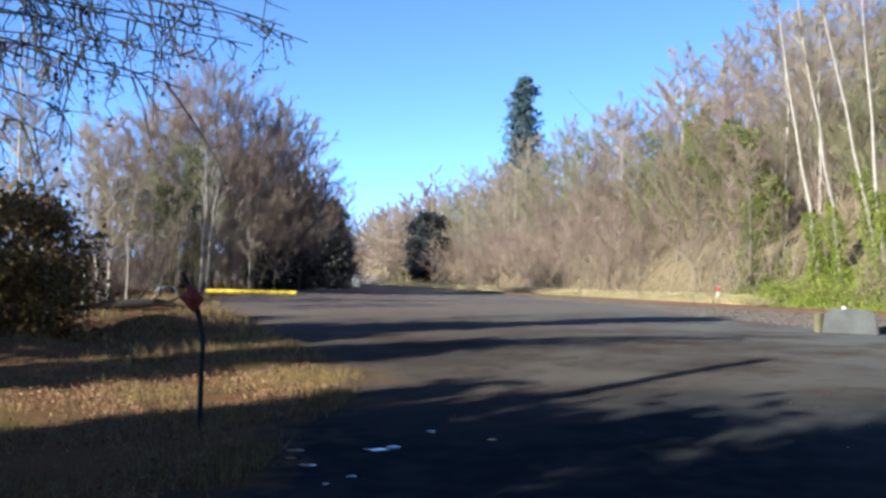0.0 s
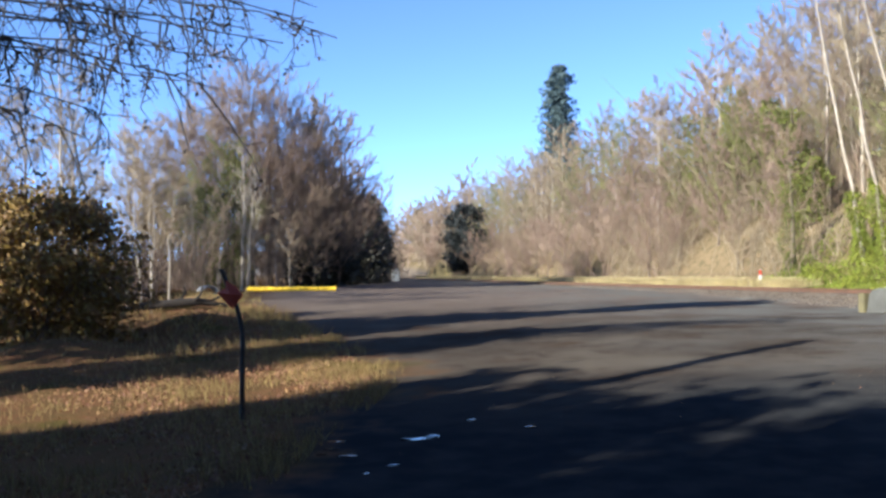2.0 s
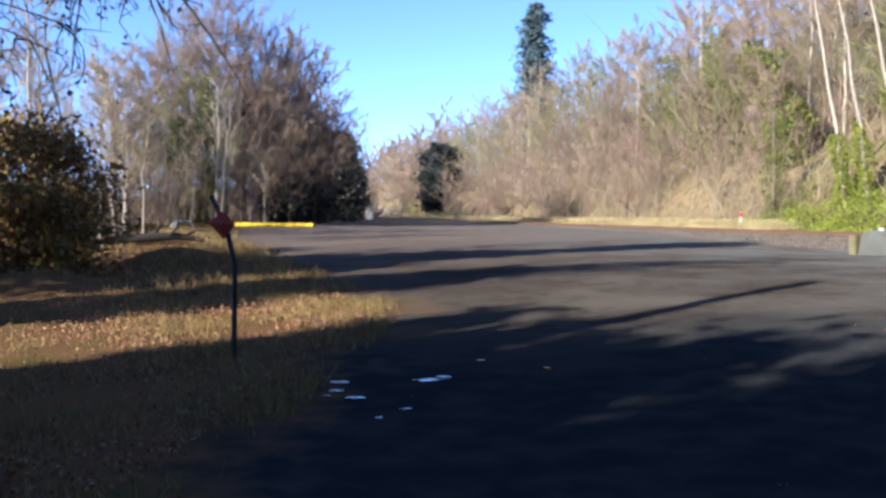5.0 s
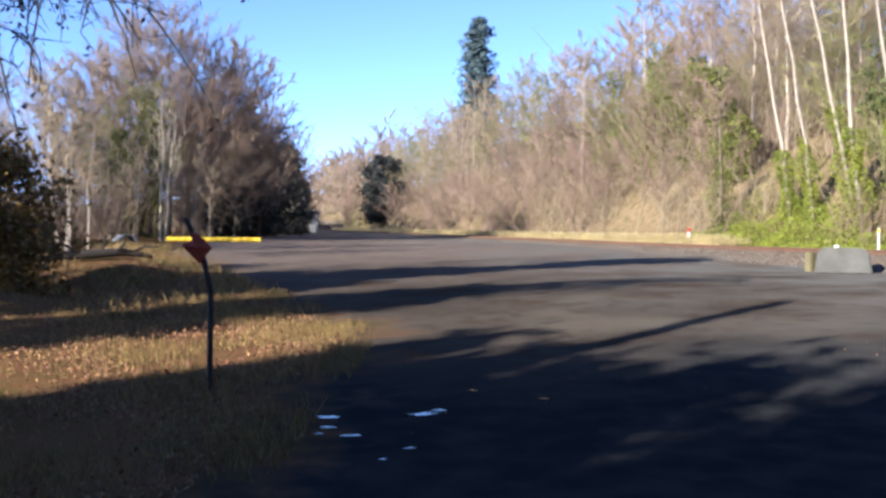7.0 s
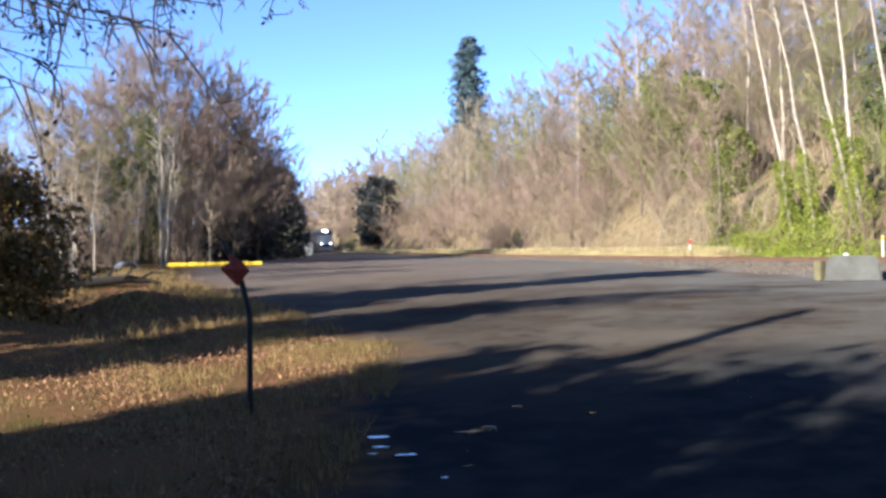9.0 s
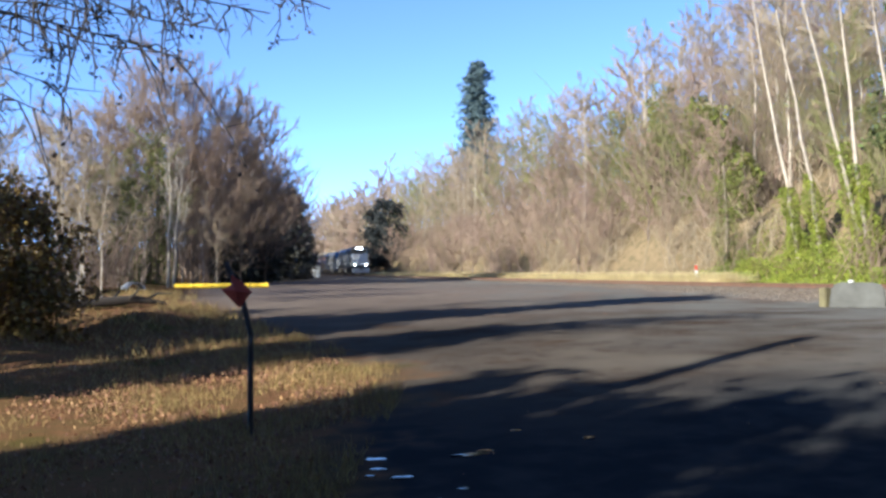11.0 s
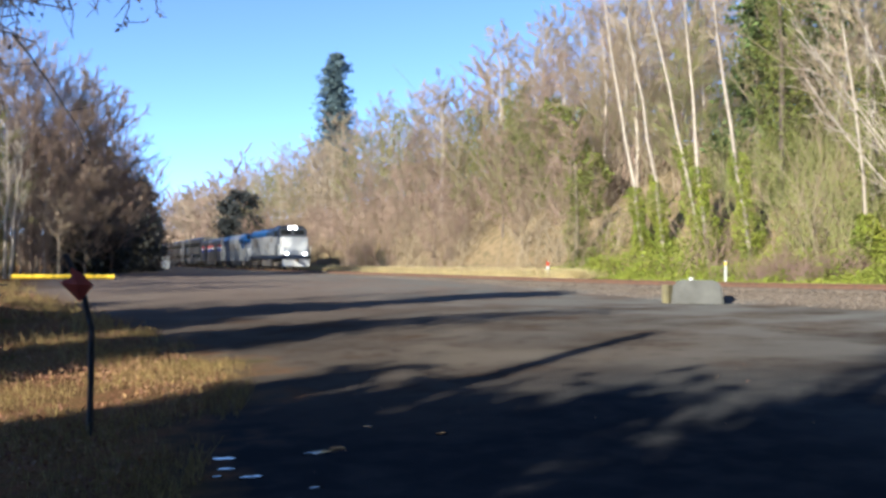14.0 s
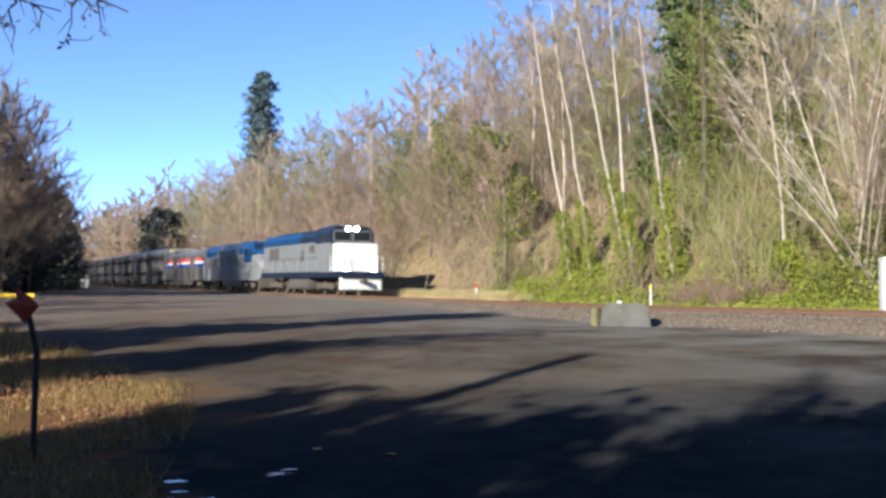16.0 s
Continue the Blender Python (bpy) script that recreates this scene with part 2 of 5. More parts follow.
def ground_z(x, y):
    x, y = np.asarray(x, float), np.asarray(y, float)
    p = -0.83 + 0.0553 * x + 0.0382 * y
    lot = -0.05 + 0.55 * np.tanh((p + 0.05) / 0.62) + 0.38 * smooth(26, 54, y)
    off = x - track_x(y)
    bed = smooth(-3.6, -2.0, off)
    z = lot * (1 - bed) + (RAIL_Z - 0.22) * bed
    hill = np.maximum(0, off - 5.0)
    z = z + 17 * (1 - np.exp(-hill / 22)) * smooth(0, 6, hill) + 0.02 * np.minimum(hill, 300)
    z = z + grade(y)
    verge = smooth(0, 8, row_x(y) - x) * smooth(30, 55, y)
    z = z + 0.4 * verge
    # low mossy hummocks at the edge of the lot
    z = z + 0.5 * np.exp(-((x + 2.6) / 1.5) ** 2 - ((y - 28.5) / 2.2) ** 2) + 0.4 * np.exp(-((x + 5.0) / 1.6) ** 2 - ((y - 22) / 2.0) ** 2)
    z = z + 0.45 * np.exp(-((x + 4.0) / 1.8) ** 2 - ((y - 38) / 4.0) ** 2)
    return z


def axis(*stretches):
    out = []
    for a, b, step in stretches:
        out.append(np.arange(a, b, step))
    return np.concatenate(out)


def make_ground():
    xs = axis((-3000, -200, 400), (-200, -40, 20), (-40, -8, 2), (-8, 16, 0.4), (16, 40, 0.5), (40, 90, 4), (90, 300, 30), (300, 3001, 450))
    ys = axis((-3000, -100, 400), (-100, -10, 10), (-10, 36, 0.4), (36, 76, 1), (76, 400, 5), (400, 700, 20), (700, 3501, 400))
    X, Y = np.meshgrid(xs, ys)
    Z = ground_z(X, Y)
    rng = np.random.default_rng(3)
    near = (np.abs(X) < 60) & (Y < 80)
    Z = Z + np.where(near & (X < TRACK_X - 3), rng.normal(0, 0.008, X.shape), 0)
    g = Geo()
    n, m = len(xs), len(ys)
    i, j = np.meshgrid(np.arange(n - 1), np.arange(m - 1))
    a = (j * n + i).ravel()
    g.add(np.stack([X, Y, Z], -1), np.stack([a, a + 1, a + n + 1, a + n], 1))
    mat = bpy.data.materials.new("lot_ground")
    mat.use_nodes = True
    nt = mat.node_tree
    N, L = nt.nodes, nt.links
    b = N["Principled BSDF"]
    b.inputs["Roughness"].default_value = 0.95
    b.inputs["Specular IOR Level"].default_value = 0.0
    pos = N.new("ShaderNodeNewGeometry").outputs["Position"]
    sep = N.new("ShaderNodeSeparateXYZ")
    L.new(pos, sep.inputs[0])

    def nz(scale, detail=4):
        t = N.new("ShaderNodeTexNoise")
        t.inputs["Scale"].default_value, t.inputs["Detail"].default_value = scale, detail
        L.new(pos, t.inputs["Vector"])
        return t.outputs[0]

    def op(kind, p, q, r=None):
        t = N.new("ShaderNodeMath")
        t.operation = kind
        for k, val in enumerate((p, q, r)):
            if val is None:
                continue
            if isinstance(val, (int, float)):
                t.inputs[k].default_value = val
            else:
                L.new(val, t.inputs[k])
        return t.outputs[0]

    def mapr(val, a0, a1, b0=0.0, b1=1.0):
        t = N.new("ShaderNodeMapRange")
        L.new(val, t.inputs[0])
        for k, num in enumerate((a0, a1, b0, b1)):
            t.inputs[k + 1].default_value = num
        return t.outputs[0]

    def mixc(fac, c1, c2):
        t = N.new("ShaderNodeMix")
        t.data_type = "RGBA"
        L.new(fac, t.inputs[0])
        for k, c in ((6, c1), (7, c2)):
            if isinstance(c, tuple):
                t.inputs[k].default_value = (*c, 1)
            else:
                L.new(c, t.inputs[k])
        return t.outputs[2]

    big, mid, fine, grit = nz(0.35), nz(2.2), nz(14), nz(90, 2)
    lot = mixc(mapr(big, 0.35, 0.65), (0.057, 0.046, 0.037), (0.088, 0.071, 0.056))
    lot = mixc(mapr(mid, 0.52, 0.72), lot, (0.040, 0.030, 0.023))
    lot = mixc(mapr(grit, 0.56, 0.74), lot, (0.169, 0.150, 0.132))
    lot = mixc(mapr(fine, 0.66, 0.72), lot, (0.130, 0.077, 0.043))
    lot = mixc(mapr(nz(0.22), 0.56, 0.66), lot, (0.107, 0.089, 0.070))
    lot = mixc(mapr(nz(0.6, 6), 0.56, 0.70), lot, (0.055, 0.036, 0.024))
    # far gravel is paler, which also lifts the sunlit end of the lot
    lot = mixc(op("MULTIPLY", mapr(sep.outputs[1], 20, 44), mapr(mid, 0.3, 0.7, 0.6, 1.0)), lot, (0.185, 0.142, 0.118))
    # near lot: dark asphalt, painted darker still to deepen the shade on it
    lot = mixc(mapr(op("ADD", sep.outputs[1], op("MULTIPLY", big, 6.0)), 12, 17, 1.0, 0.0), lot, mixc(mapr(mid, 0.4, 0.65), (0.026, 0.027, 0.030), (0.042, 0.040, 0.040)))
    lot = mixc(op("MULTIPLY", mapr(sep.outputs[0], 6, 17), mapr(nz(0.45, 5), 0.38, 0.6)), lot, (0.150, 0.142, 0.128))
    soil = mixc(mapr(mid, 0.4, 0.65), (0.130, 0.080, 0.036), (0.165, 0.080, 0.042))
    soil = mixc(mapr(fine, 0.5, 0.7), soil, (0.085, 0.062, 0.028))
    soil = mixc(mapr(big, 0.58, 0.66), soil, (0.085, 0.066, 0.022))
    wild = mixc(mapr(mid, 0.4, 0.65), (0.20, 0.145, 0.085), (0.11, 0.09, 0.05))
    stones = mixc(mapr(fine, 0.4, 0.62), (0.19, 0.15, 0.115), (0.085, 0.068, 0.054))
    edge = op("ADD", mapr(sep.outputs[1], 3, 14.5, -0.2, 2.7), mapr(sep.outputs[1], 14.5, 42, 0.0, -4.6))
    side = op("SUBTRACT", edge, sep.outputs[0])
    side = op("ADD", side, op("ADD", op("MULTIPLY", op("SUBTRACT", mid, 0.5), 2.6), op("MULTIPLY", op("SUBTRACT", big, 0.5), 5.0)))
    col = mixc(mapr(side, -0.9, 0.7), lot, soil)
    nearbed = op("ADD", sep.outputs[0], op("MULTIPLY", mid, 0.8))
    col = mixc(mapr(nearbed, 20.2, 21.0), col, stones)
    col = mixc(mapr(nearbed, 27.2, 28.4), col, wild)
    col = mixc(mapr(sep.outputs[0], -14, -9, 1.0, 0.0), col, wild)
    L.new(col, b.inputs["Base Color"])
    bp = N.new("ShaderNodeBump")
    bp.inputs["Strength"].default_value, bp.inputs["Distance"].default_value = 0.6, 0.03
    L.new(op("ADD", op("MULTIPLY", grit, 0.5), fine), bp.inputs["Height"])
    L.new(bp.outputs[0], b.inputs["Normal"])
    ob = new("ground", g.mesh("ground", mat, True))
    tagged(ob, "worn gravel lot with dry grass verge and wooded slope", "ground", kind="structure")


make_ground()


# ---- railway track ----
def make_track():
    rails = empty("railway_track", pose(0, 0, 0), "rusty steel rails on tarred wooden ties in ballast", "railway track", kind="structure")
    ys = np.concatenate([np.arange(-60, 120, 6.0), np.arange(120, 700, 12.0)])
    for off in (-0.72, 0.72):
        prof = [(-0.07, -0.16), (0.07, -0.16), (0.07, -0.14), (0.015, -0.11), (0.015, -0.045), (0.036, -0.03), (0.036, 0), (-0.036, 0), (-0.036, -0.03), (-0.015, -0.045), (-0.015, -0.11), (-0.07, -0.14)]
        g = Geo()
        n = len(prof)
        v = [[(track_x(y) + off + px, y, RAIL_Z + float(grade(y)) + pz) for px, pz in prof] for y in ys]
        k = np.arange(n)
        ring = np.stack([k, (k + 1) % n, (k + 1) % n + n, k + n], 1)
        g.add(v, (ring[None] + (np.arange(len(ys) - 1) * n)[:, None, None]).reshape(-1, 4))
        part("rail", g, M["rail"], rails)
    me = bpy.data.meshes.new("tie")
    bm = boxes((-1.3, -0.115, -0.2, 1.3, 0.115, 0), bevel=0.015)
    bm.to_mesh(me)
    bm.free()
    me.materials.append(M["tie"])
    for k in range(150):
        y = 4 + k * 0.56
        ob = new("tie", me)
        ob.parent = rails
        ob.location = (float(track_x(y)), y, RAIL_Z + float(grade(y)) - 0.155)
    # loose stones of the ballast
    rng = np.random.default_rng(5)
    n = 5200
    g = Geo()
    y = 8 + 62 * rng.uniform(0, 1, n) ** 1.5
    x = track_x(y) + np.concatenate([rng.uniform(-3.4, -1.25, n * 2 // 3), rng.uniform(-1.2, 3.0, n - n * 2 // 3)])
    z = ground_z(x, y) + 0.015
    base = np.array([(1, 0, 0), (0, 1, 0), (-1, 0, 0), (0, -1, 0), (0, 0, 0.9), (0, 0, -0.9)])
    faces = np.array([(0, 1, 4), (1, 2, 4), (2, 3, 4), (3, 0, 4), (1, 0, 5), (2, 1, 5), (3, 2, 5), (0, 3, 5)])
    v = base[None] * rng.uniform(0.03, 0.07, (n, 6, 1)) + np.stack([x, y, z], 1)[:, None] + rng.normal(0, 0.008, (n, 6, 3))
    g.add(v, (faces[None] + (np.arange(n) * 6)[:, None, None]).reshape(-1, 3))
    ob = new("ballast_stones", g.mesh("ballast_stones", M["ballast"]))
    tagged(ob, "loose grey brown ballast stones beside the rails", "ballast", kind="stuff")


make_track()


# ---- trees ----
def bare_tree(seed, H, spread, limbs, subs, twigs, low=0.3, r0=None, lean=(0, 0), rise=0.9, twig_r=0.016, droop=0.0, wob=0.008):
    """Trunk and crown of a leafless tree, as two Geos."""
    rng = np.random.default_rng(seed)
    r0 = r0 or H * 0.011
    trunk, crown = Geo(), Geo()
    pts = [np.zeros(3)]
    steps = 9
    for k in range(steps):
        pts.append(pts[-1] + np.array([lean[0] * H / steps + rng.normal(0, H * wob), lean[1] * H / steps + rng.normal(0, H * wob), H / steps]))
    pts = np.array(pts)
    pts[0, 2] = -0.5
    rad = r0 * (1 - np.linspace(0, 1, steps + 1) * 0.93)
    trunk.path(pts, rad, 7)
    thick, thin = [], []
    for i in range(limbs):
        f = low + (0.97 - low) * (i + rng.uniform()) / limbs
        k = min(int(f * steps), steps - 1)
        p = pts[k] + (pts[k + 1] - pts[k]) * (f * steps - k)
        a = i * 2.4 + rng.normal(0, 0.4)
        ln = spread * (1.15 - 0.75 * f) * rng.uniform(0.7, 1.2)
        d = np.array([math.cos(a), math.sin(a), rise * rng.uniform(0.6, 1.4)])
        d /= np.linalg.norm(d)
        r = r0 * (1 - f * 0.9) * 0.33
        q = p
        for s in range(3):
            e = q + d * ln / 3
            thick.append((*q, *e, r * (1 - s * 0.28), r * (1 - (s + 1) * 0.28)))
            for _ in range(subs):
                o = q + (e - q) * rng.uniform()
                d2 = d + rng.normal(0, 0.52, 3)
                d2[2] += 0.22 - droop
                d2 /= np.linalg.norm(d2)
                l2 = ln * rng.uniform(0.22, 0.45) * (1.1 - 0.2 * s)
                t = o + d2 * l2
                thin.append((*o, *t, twig_r * 1.5, twig_r * 0.7))
                w = rng.uniform(0.15, 1.0, twigs)
                d3 = d2 + rng.normal(0, 0.45, (twigs, 3))
                d3[:, 2] += 0.2 - droop
                d3 /= np.linalg.norm(d3, axis=1, keepdims=True)
                b = o + (t - o) * w[:, None]
                u = b + d3 * (l2 * rng.uniform(0.35, 0.75, twigs))[:, None]
                thin.extend(np.concatenate([b, u, np.full((twigs, 1), twig_r), np.full((twigs, 1), twig_r * 0.35)], 1).tolist())
            d = d + rng.normal(0, 0.27, 3)
            d[2] += 0.12 - droop
            d /= np.linalg.norm(d)
            q = e
    crown.tubes(thick, 4)
    crown.tubes(thin, 3)
    return trunk, crown


def conifer(seed, H, R, tiers, fronds, leaf=0.16, low=0.12):
    """Trunk and crown of an old evergreen: uneven whorls of drooping needled boughs, gaps, a blunt top."""
    rng = np.random.default_rng(seed)
    trunk, crown = Geo(), Geo()
    trunk.path([(0, 0, -0.5), (0, 0, H * 0.5), (0, 0, H)], [H * 0.012, H * 0.008, 0.03], 8)
    spots, wood = [], []
    for k in range(tiers):
        f = low + (0.98 - low) * (k + rng.uniform(-0.3, 0.3)) / tiers
        z = H * f
        r = R * (0.42 + 0.58 * (1 - f)) * min(1.0, ((1 - f) / 0.12) ** 0.5) * (1 + 0.22 * math.sin(k * 1.9) + rng.normal(0, 0.12))
        for b in range(7):
            a = rng.uniform(0, 2 * math.pi)
            rr = max(0.4, r * rng.uniform(0.45, 1.2))
            tip = np.array([math.cos(a) * rr, math.sin(a) * rr, z - rr * 0.3])
            wood.append((0, 0, z, *tip, 0.02 * H / 10, 0.008))
            w = rng.uniform(0.2, 1.0, fronds)
            c = np.array([0, 0, z]) + (tip - [0, 0, z]) * w[:, None] + rng.normal(0, 0.07 * rr + 0.05, (fronds, 3)) - np.outer(rng.uniform(0, 0.35, fronds), [0, 0, 1])
            spots.append(c)
    crown.tubes(wood, 3)
    crown.leaves(np.concatenate(spots), leaf, rng, -0.4)
    return trunk, crown


def leaf_mound(seed, R, H, count, leaf, stems=12):
    """Stems and leaves of a dense evergreen with full sides and an uneven outline."""
    rng = np.random.default_rng(seed)
    wood, crown = Geo(), Geo()
    n = 60
    f = rng.uniform(0.06, 0.96, n)
    full = np.minimum(1, np.sqrt(np.maximum(0, 1 - f) / 0.35))
    a = rng.uniform(0, 2 * np.pi, n)
    r = R * 0.85 * full * np.sqrt(rng.uniform(0.05, 1, n))
    cl = np.stack([r * np.cos(a), r * np.sin(a), f * H], 1)
    c = cl[rng.integers(0, n, count)] + rng.normal(0, 1, (count, 3)) * (R * 0.19, R * 0.19, min(0.07 * H, 0.55))
    c[:, 2] = np.maximum(c[:, 2], 0.05)
    crown.leaves(c, leaf, rng, 0.2)
    wood.tubes([(rng.normal(0, 0.2), rng.normal(0, 0.2), -0.1, *cl[k], 0.05, 0.015) for k in range(stems)], 5)
    return wood, crown


def thicket(seed, R, H, stems, twigs, r=0.014):
    """Many thin bare stems that fan out from the ground, with side twigs."""
    rng = np.random.default_rng(seed)
    g, rows = Geo(), []
    for _ in range(stems):
        b = np.array([*rng.normal(0, R * 0.45, 2), -0.1])
        d = np.array([*rng.normal(0, 0.32, 2), 1.0])
        h = H * rng.uniform(0.5, 1.1)
        m = b + d * h * 0.5
        t = m + (d + np.array([*rng.normal(0, 0.3, 2), 0])) * h * 0.5
        rows += [(*b, *m, r, r * 0.8), (*m, *t, r * 0.8, r * 0.3)]
        for _ in range(twigs):
            w = rng.uniform(0.2, 1)
            o = b + (m - b) * w * 2 if w < 0.5 else m + (t - m) * (w * 2 - 1)
            u = o + (d + rng.normal(0, 0.6, 3)) * h * rng.uniform(0.12, 0.32)
            rows.append((*o, *u, r * 0.6, r * 0.3))
    g.tubes(rows, 3)
    return g


def tree_thing(name, geos, mats, m, label, category="tree", group=""):
    ob = empty(name, m, label, category, group)
    part("trunk", geos[0], M[mats[0]], ob)
    part("crown", geos[1], M[mats[1]], ob)
    return ob


def uv(u, v):
    """A spot u metres along the shadows' way and v metres across it."""
    return u * SU.x + v * SV.x, u * SU.y + v * SV.y


def make_woods():
    rng = np.random.default_rng(11)
    # leafless kinds on the slope beyond the track and along the near side of it
    kinds = {}
    for near, limbs, subs, twigs, r in ((True, 20, 4, 8, 0.0155), (False, 18, 3, 4, 0.031)):
        kinds["alder", near] = (bare_tree(1, 14, 5.6, limbs, subs, twigs, low=0.08, twig_r=r), ("bark_white", "twig_tan"), "tan leafless alder with a dense twiggy crown")
        kinds["maple", near] = (bare_tree(2, 12, 6.2, limbs, subs, twigs, low=0.05, twig_r=r), ("bark", "twig_pink"), "reddish brown leafless maple with a broad crown")
        kinds["moss", near] = (bare_tree(3, 12, 5.4, limbs, subs, twigs, low=0.06, twig_r=r), ("bark", "twig_moss"), "mossy green leafless tree on the slope")
        kinds["tall", near] = (bare_tree(4, 16, 5.0, limbs, subs, twigs, low=0.14, twig_r=r), ("bark_white", "twig_tan"), "tall slender leafless tree with pale bark")
        kinds["grey", near] = (bare_tree(5, 13, 6.0, limbs + 3, subs, twigs, low=0.06, twig_r=r * 0.9), ("bark", "twig_grey"), "grey brown leafless tree with a dense rounded crown")
        kinds["scrub", near] = (bare_tree(6, 9, 5.0, limbs, subs, twigs, low=0.06, twig_r=r * 0.9), ("bark", "twig_grey"), "low bushy leafless tree at the wood's edge")
    protos = {}

    def grow(kind, x, y, s, group, name="tree"):
        turn = rng.uniform(0, 360)
        kind = (kind, y < 84 and x < TRACK_X + 33)
        if kind not in protos:
            geos, mats, label = kinds[kind]
            protos[kind] = tree_thing(name, geos, mats, pose(x, y, float(ground_z(x, y)), 0, 0, turn), label, "tree", group)
            protos[kind].scale = (s, s, s)
            return protos[kind]
        ob = copy_thing(protos[kind], pose(x, y, float(ground_z(x, y)), 0, 0, turn))
        ob.scale = (s, s, s)
        ob["group"] = group
        return ob

    # slope beyond the track
    names = ("alder", "maple", "moss", "tall", "alder", "moss", "grey")
    y = 14.0
    while y < 260:
        for off in (8.5, 14, 20, 27):
            yy = y + rng.uniform(-3, 3)
            x = float(track_x(yy)) + off + rng.uniform(-2, 2.5)
            if off < 10 and 26 < yy < 60 and rng.uniform() < 0.7:
                continue
            kind = names[int(rng.integers(0, 7))]
            if off < 10 and yy > 55:
                kind = "maple" if rng.uniform() < 0.6 else "scrub"
            s = rng.uniform(0.85, 1.1) * (0.68 if off < 10 else 0.92 if off < 18 else 1.12 if off < 25 else 1.25)
            grow(kind, x, yy, s, "trees on the slope")
        y += 5.6 if y < 110 else 8.5
    for y in np.arange(18, 112, 8.0):
        for off in (35, 43):
            grow(names[int(rng.integers(0, 7))], TRACK_X + off + rng.uniform(-3, 3), y + rng.uniform(-3, 3), rng.uniform(1.1, 1.3), "trees on the slope")
    # woods on the near side
    spots = []
    for y in np.arange(36, 68, 8.0):
        for x in (-11.5, -18):
            spots.append((x + rng.uniform(-1.5, 1.5) - 0.05 * (y - 34), y + rng.uniform(-2, 2), rng.uniform(0.75, 1.0)))
    for x, y, s in ((-4.6, 75, 1.3), (-9, 71, 0.92), (-13, 76, 0.95), (-1.5, 78, 1.18), (1.0, 82, 1.16), (-6.5, 82, 1.1), (2.5, 92, 1.18), (-3.2, 73, 0.95), (-7.2, 74, 1.0), (-1.2, 80, 1.1), (-11, 80, 1.0), (1.4, 86, 1.08), (-5.8, 77, 1.34), (-8.2, 78, 1.16), (-3.4, 79, 1.24), (-0.2, 84, 1.2), (-12, 70, 0.9)):
        grow("grey", x, y, s, "trees beside the lot")
    for x, y, s in ((-2.6, 68.5, 0.66), (-6.5, 69, 0.72), (-10, 66, 0.7), (0.3, 74, 0.8), (2.2, 82, 0.95)):
        grow("scrub", x, y, s, "trees beside the lot")
    for x, y, s in ((-7.6, 67, 0.72), (-5.8, 66, 0.8), (-9, 64, 0.6)):
        grow("moss", x, y, s, "trees beside the lot")
    for x, y, s in spots:
        grow(("grey", "tall")[int(rng.integers(0, 2))], x, y, s * 0.95, "trees beside the lot")
    grow("tall", 9.0, 150, 1.0, "trees beside the track")
    for y in np.arange(97, 250, 7.5):
        e = float(row_x(y))
        for k, off in enumerate((2.5, 8.5)):
            kind = ("scrub", "grey")[k] if rng.uniform() < 0.7 else "grey"
            grow(kind, e - off - (2.4 if y > 118 else 0.0) + rng.uniform(-1, 1), y + rng.uniform(-2, 2), rng.uniform(0.9, 1.15) * (1.2 if kind == "scrub" else 1.05) * (1.05 if y < 125 else 1.04), "trees beside the track")
    # distant woods that close the view
    light = {k: Geo() for k in ("tan", "pink", "grey")}
    small = [bare_tree(20 + k, 14, 5.6, 12, 2, 3, low=0.05, twig_r=0.08) for k in range(3)]
    for k, (key, mat) in enumerate((("tan", "twig_tan"), ("pink", "twig_pink"), ("grey", "twig_grey"))):
        g = light[key]
        rows = []
        for _ in range(38):
            y = 250 + 270 * rng.uniform() ** 1.3
            x = float(track_x(y)) + 9.5 + 34 * rng.uniform() ** 1.8
            rows.append((x, y, float(ground_z(x, y)), rng.uniform(0, 6.28), rng.uniform(1.0, 1.5)))
        for _ in range(8):
            y = rng.uniform(250, 420)
            x = float(track_x(y)) - rng.uniform(9, 30)
            rows.append((x, y, float(ground_z(x, y)), rng.uniform(0, 6.28), rng.uniform(0.9, 1.3)))
        for _ in range(12):
            x = rng.uniform(-90, 40)
            rows.append((x, rng.uniform(540, 640), 7.0, rng.uniform(0, 6.28), rng.uniform(1.2, 1.8)))
        for _ in range(7):
            x = rng.uniform(-70, -34)
            y = rng.uniform(60, 120)
            rows.append((x, y, float(ground_z(x, y)), rng.uniform(0, 6.28), rng.uniform(0.7, 0.85)))
        for _ in range(4):
            y = rng.uniform(-30, 8)
            x = TRACK_X + rng.uniform(8, 40)
            rows.append((x, y, float(ground_z(x, y)), rng.uniform(0, 6.28), rng.uniform(0.8, 1.2)))
        both = Geo()
        both.copies(small[k][0], [(0, 0, 0, 0, 1)])
        both.copies(small[k][1], [(0, 0, 0, 0, 1)])
        g.copies(both, rows)
        ob = new("distant_woods", g.mesh("distant_woods", M[mat]))
        tagged(ob, "distant leafless woods closing the cutting", "woods", kind="stuff")
    # undergrowth
    for key, mat, n, xr, yr, hs in (("a", "twig_tan", 60, (6.5, 26), (18, 150), 1.0), ("b", "twig_pink", 70, (6, 16), (50, 230), 1.1), ("c", "twig_grey", 30, (6.5, 30), (14, 120), 1.0)):
        g = Geo()
        base = thicket(40 + len(key) + n, 1.7, 3.4, 24, 5, 0.024)
        rows = []
        for _ in range(n):
            y = rng.uniform(*yr)
            x = float(track_x(y)) + rng.uniform(*xr)
            rows.append((x, y, float(ground_z(x, y)), rng.uniform(0, 6.28), rng.uniform(0.7, 1.3) * hs))
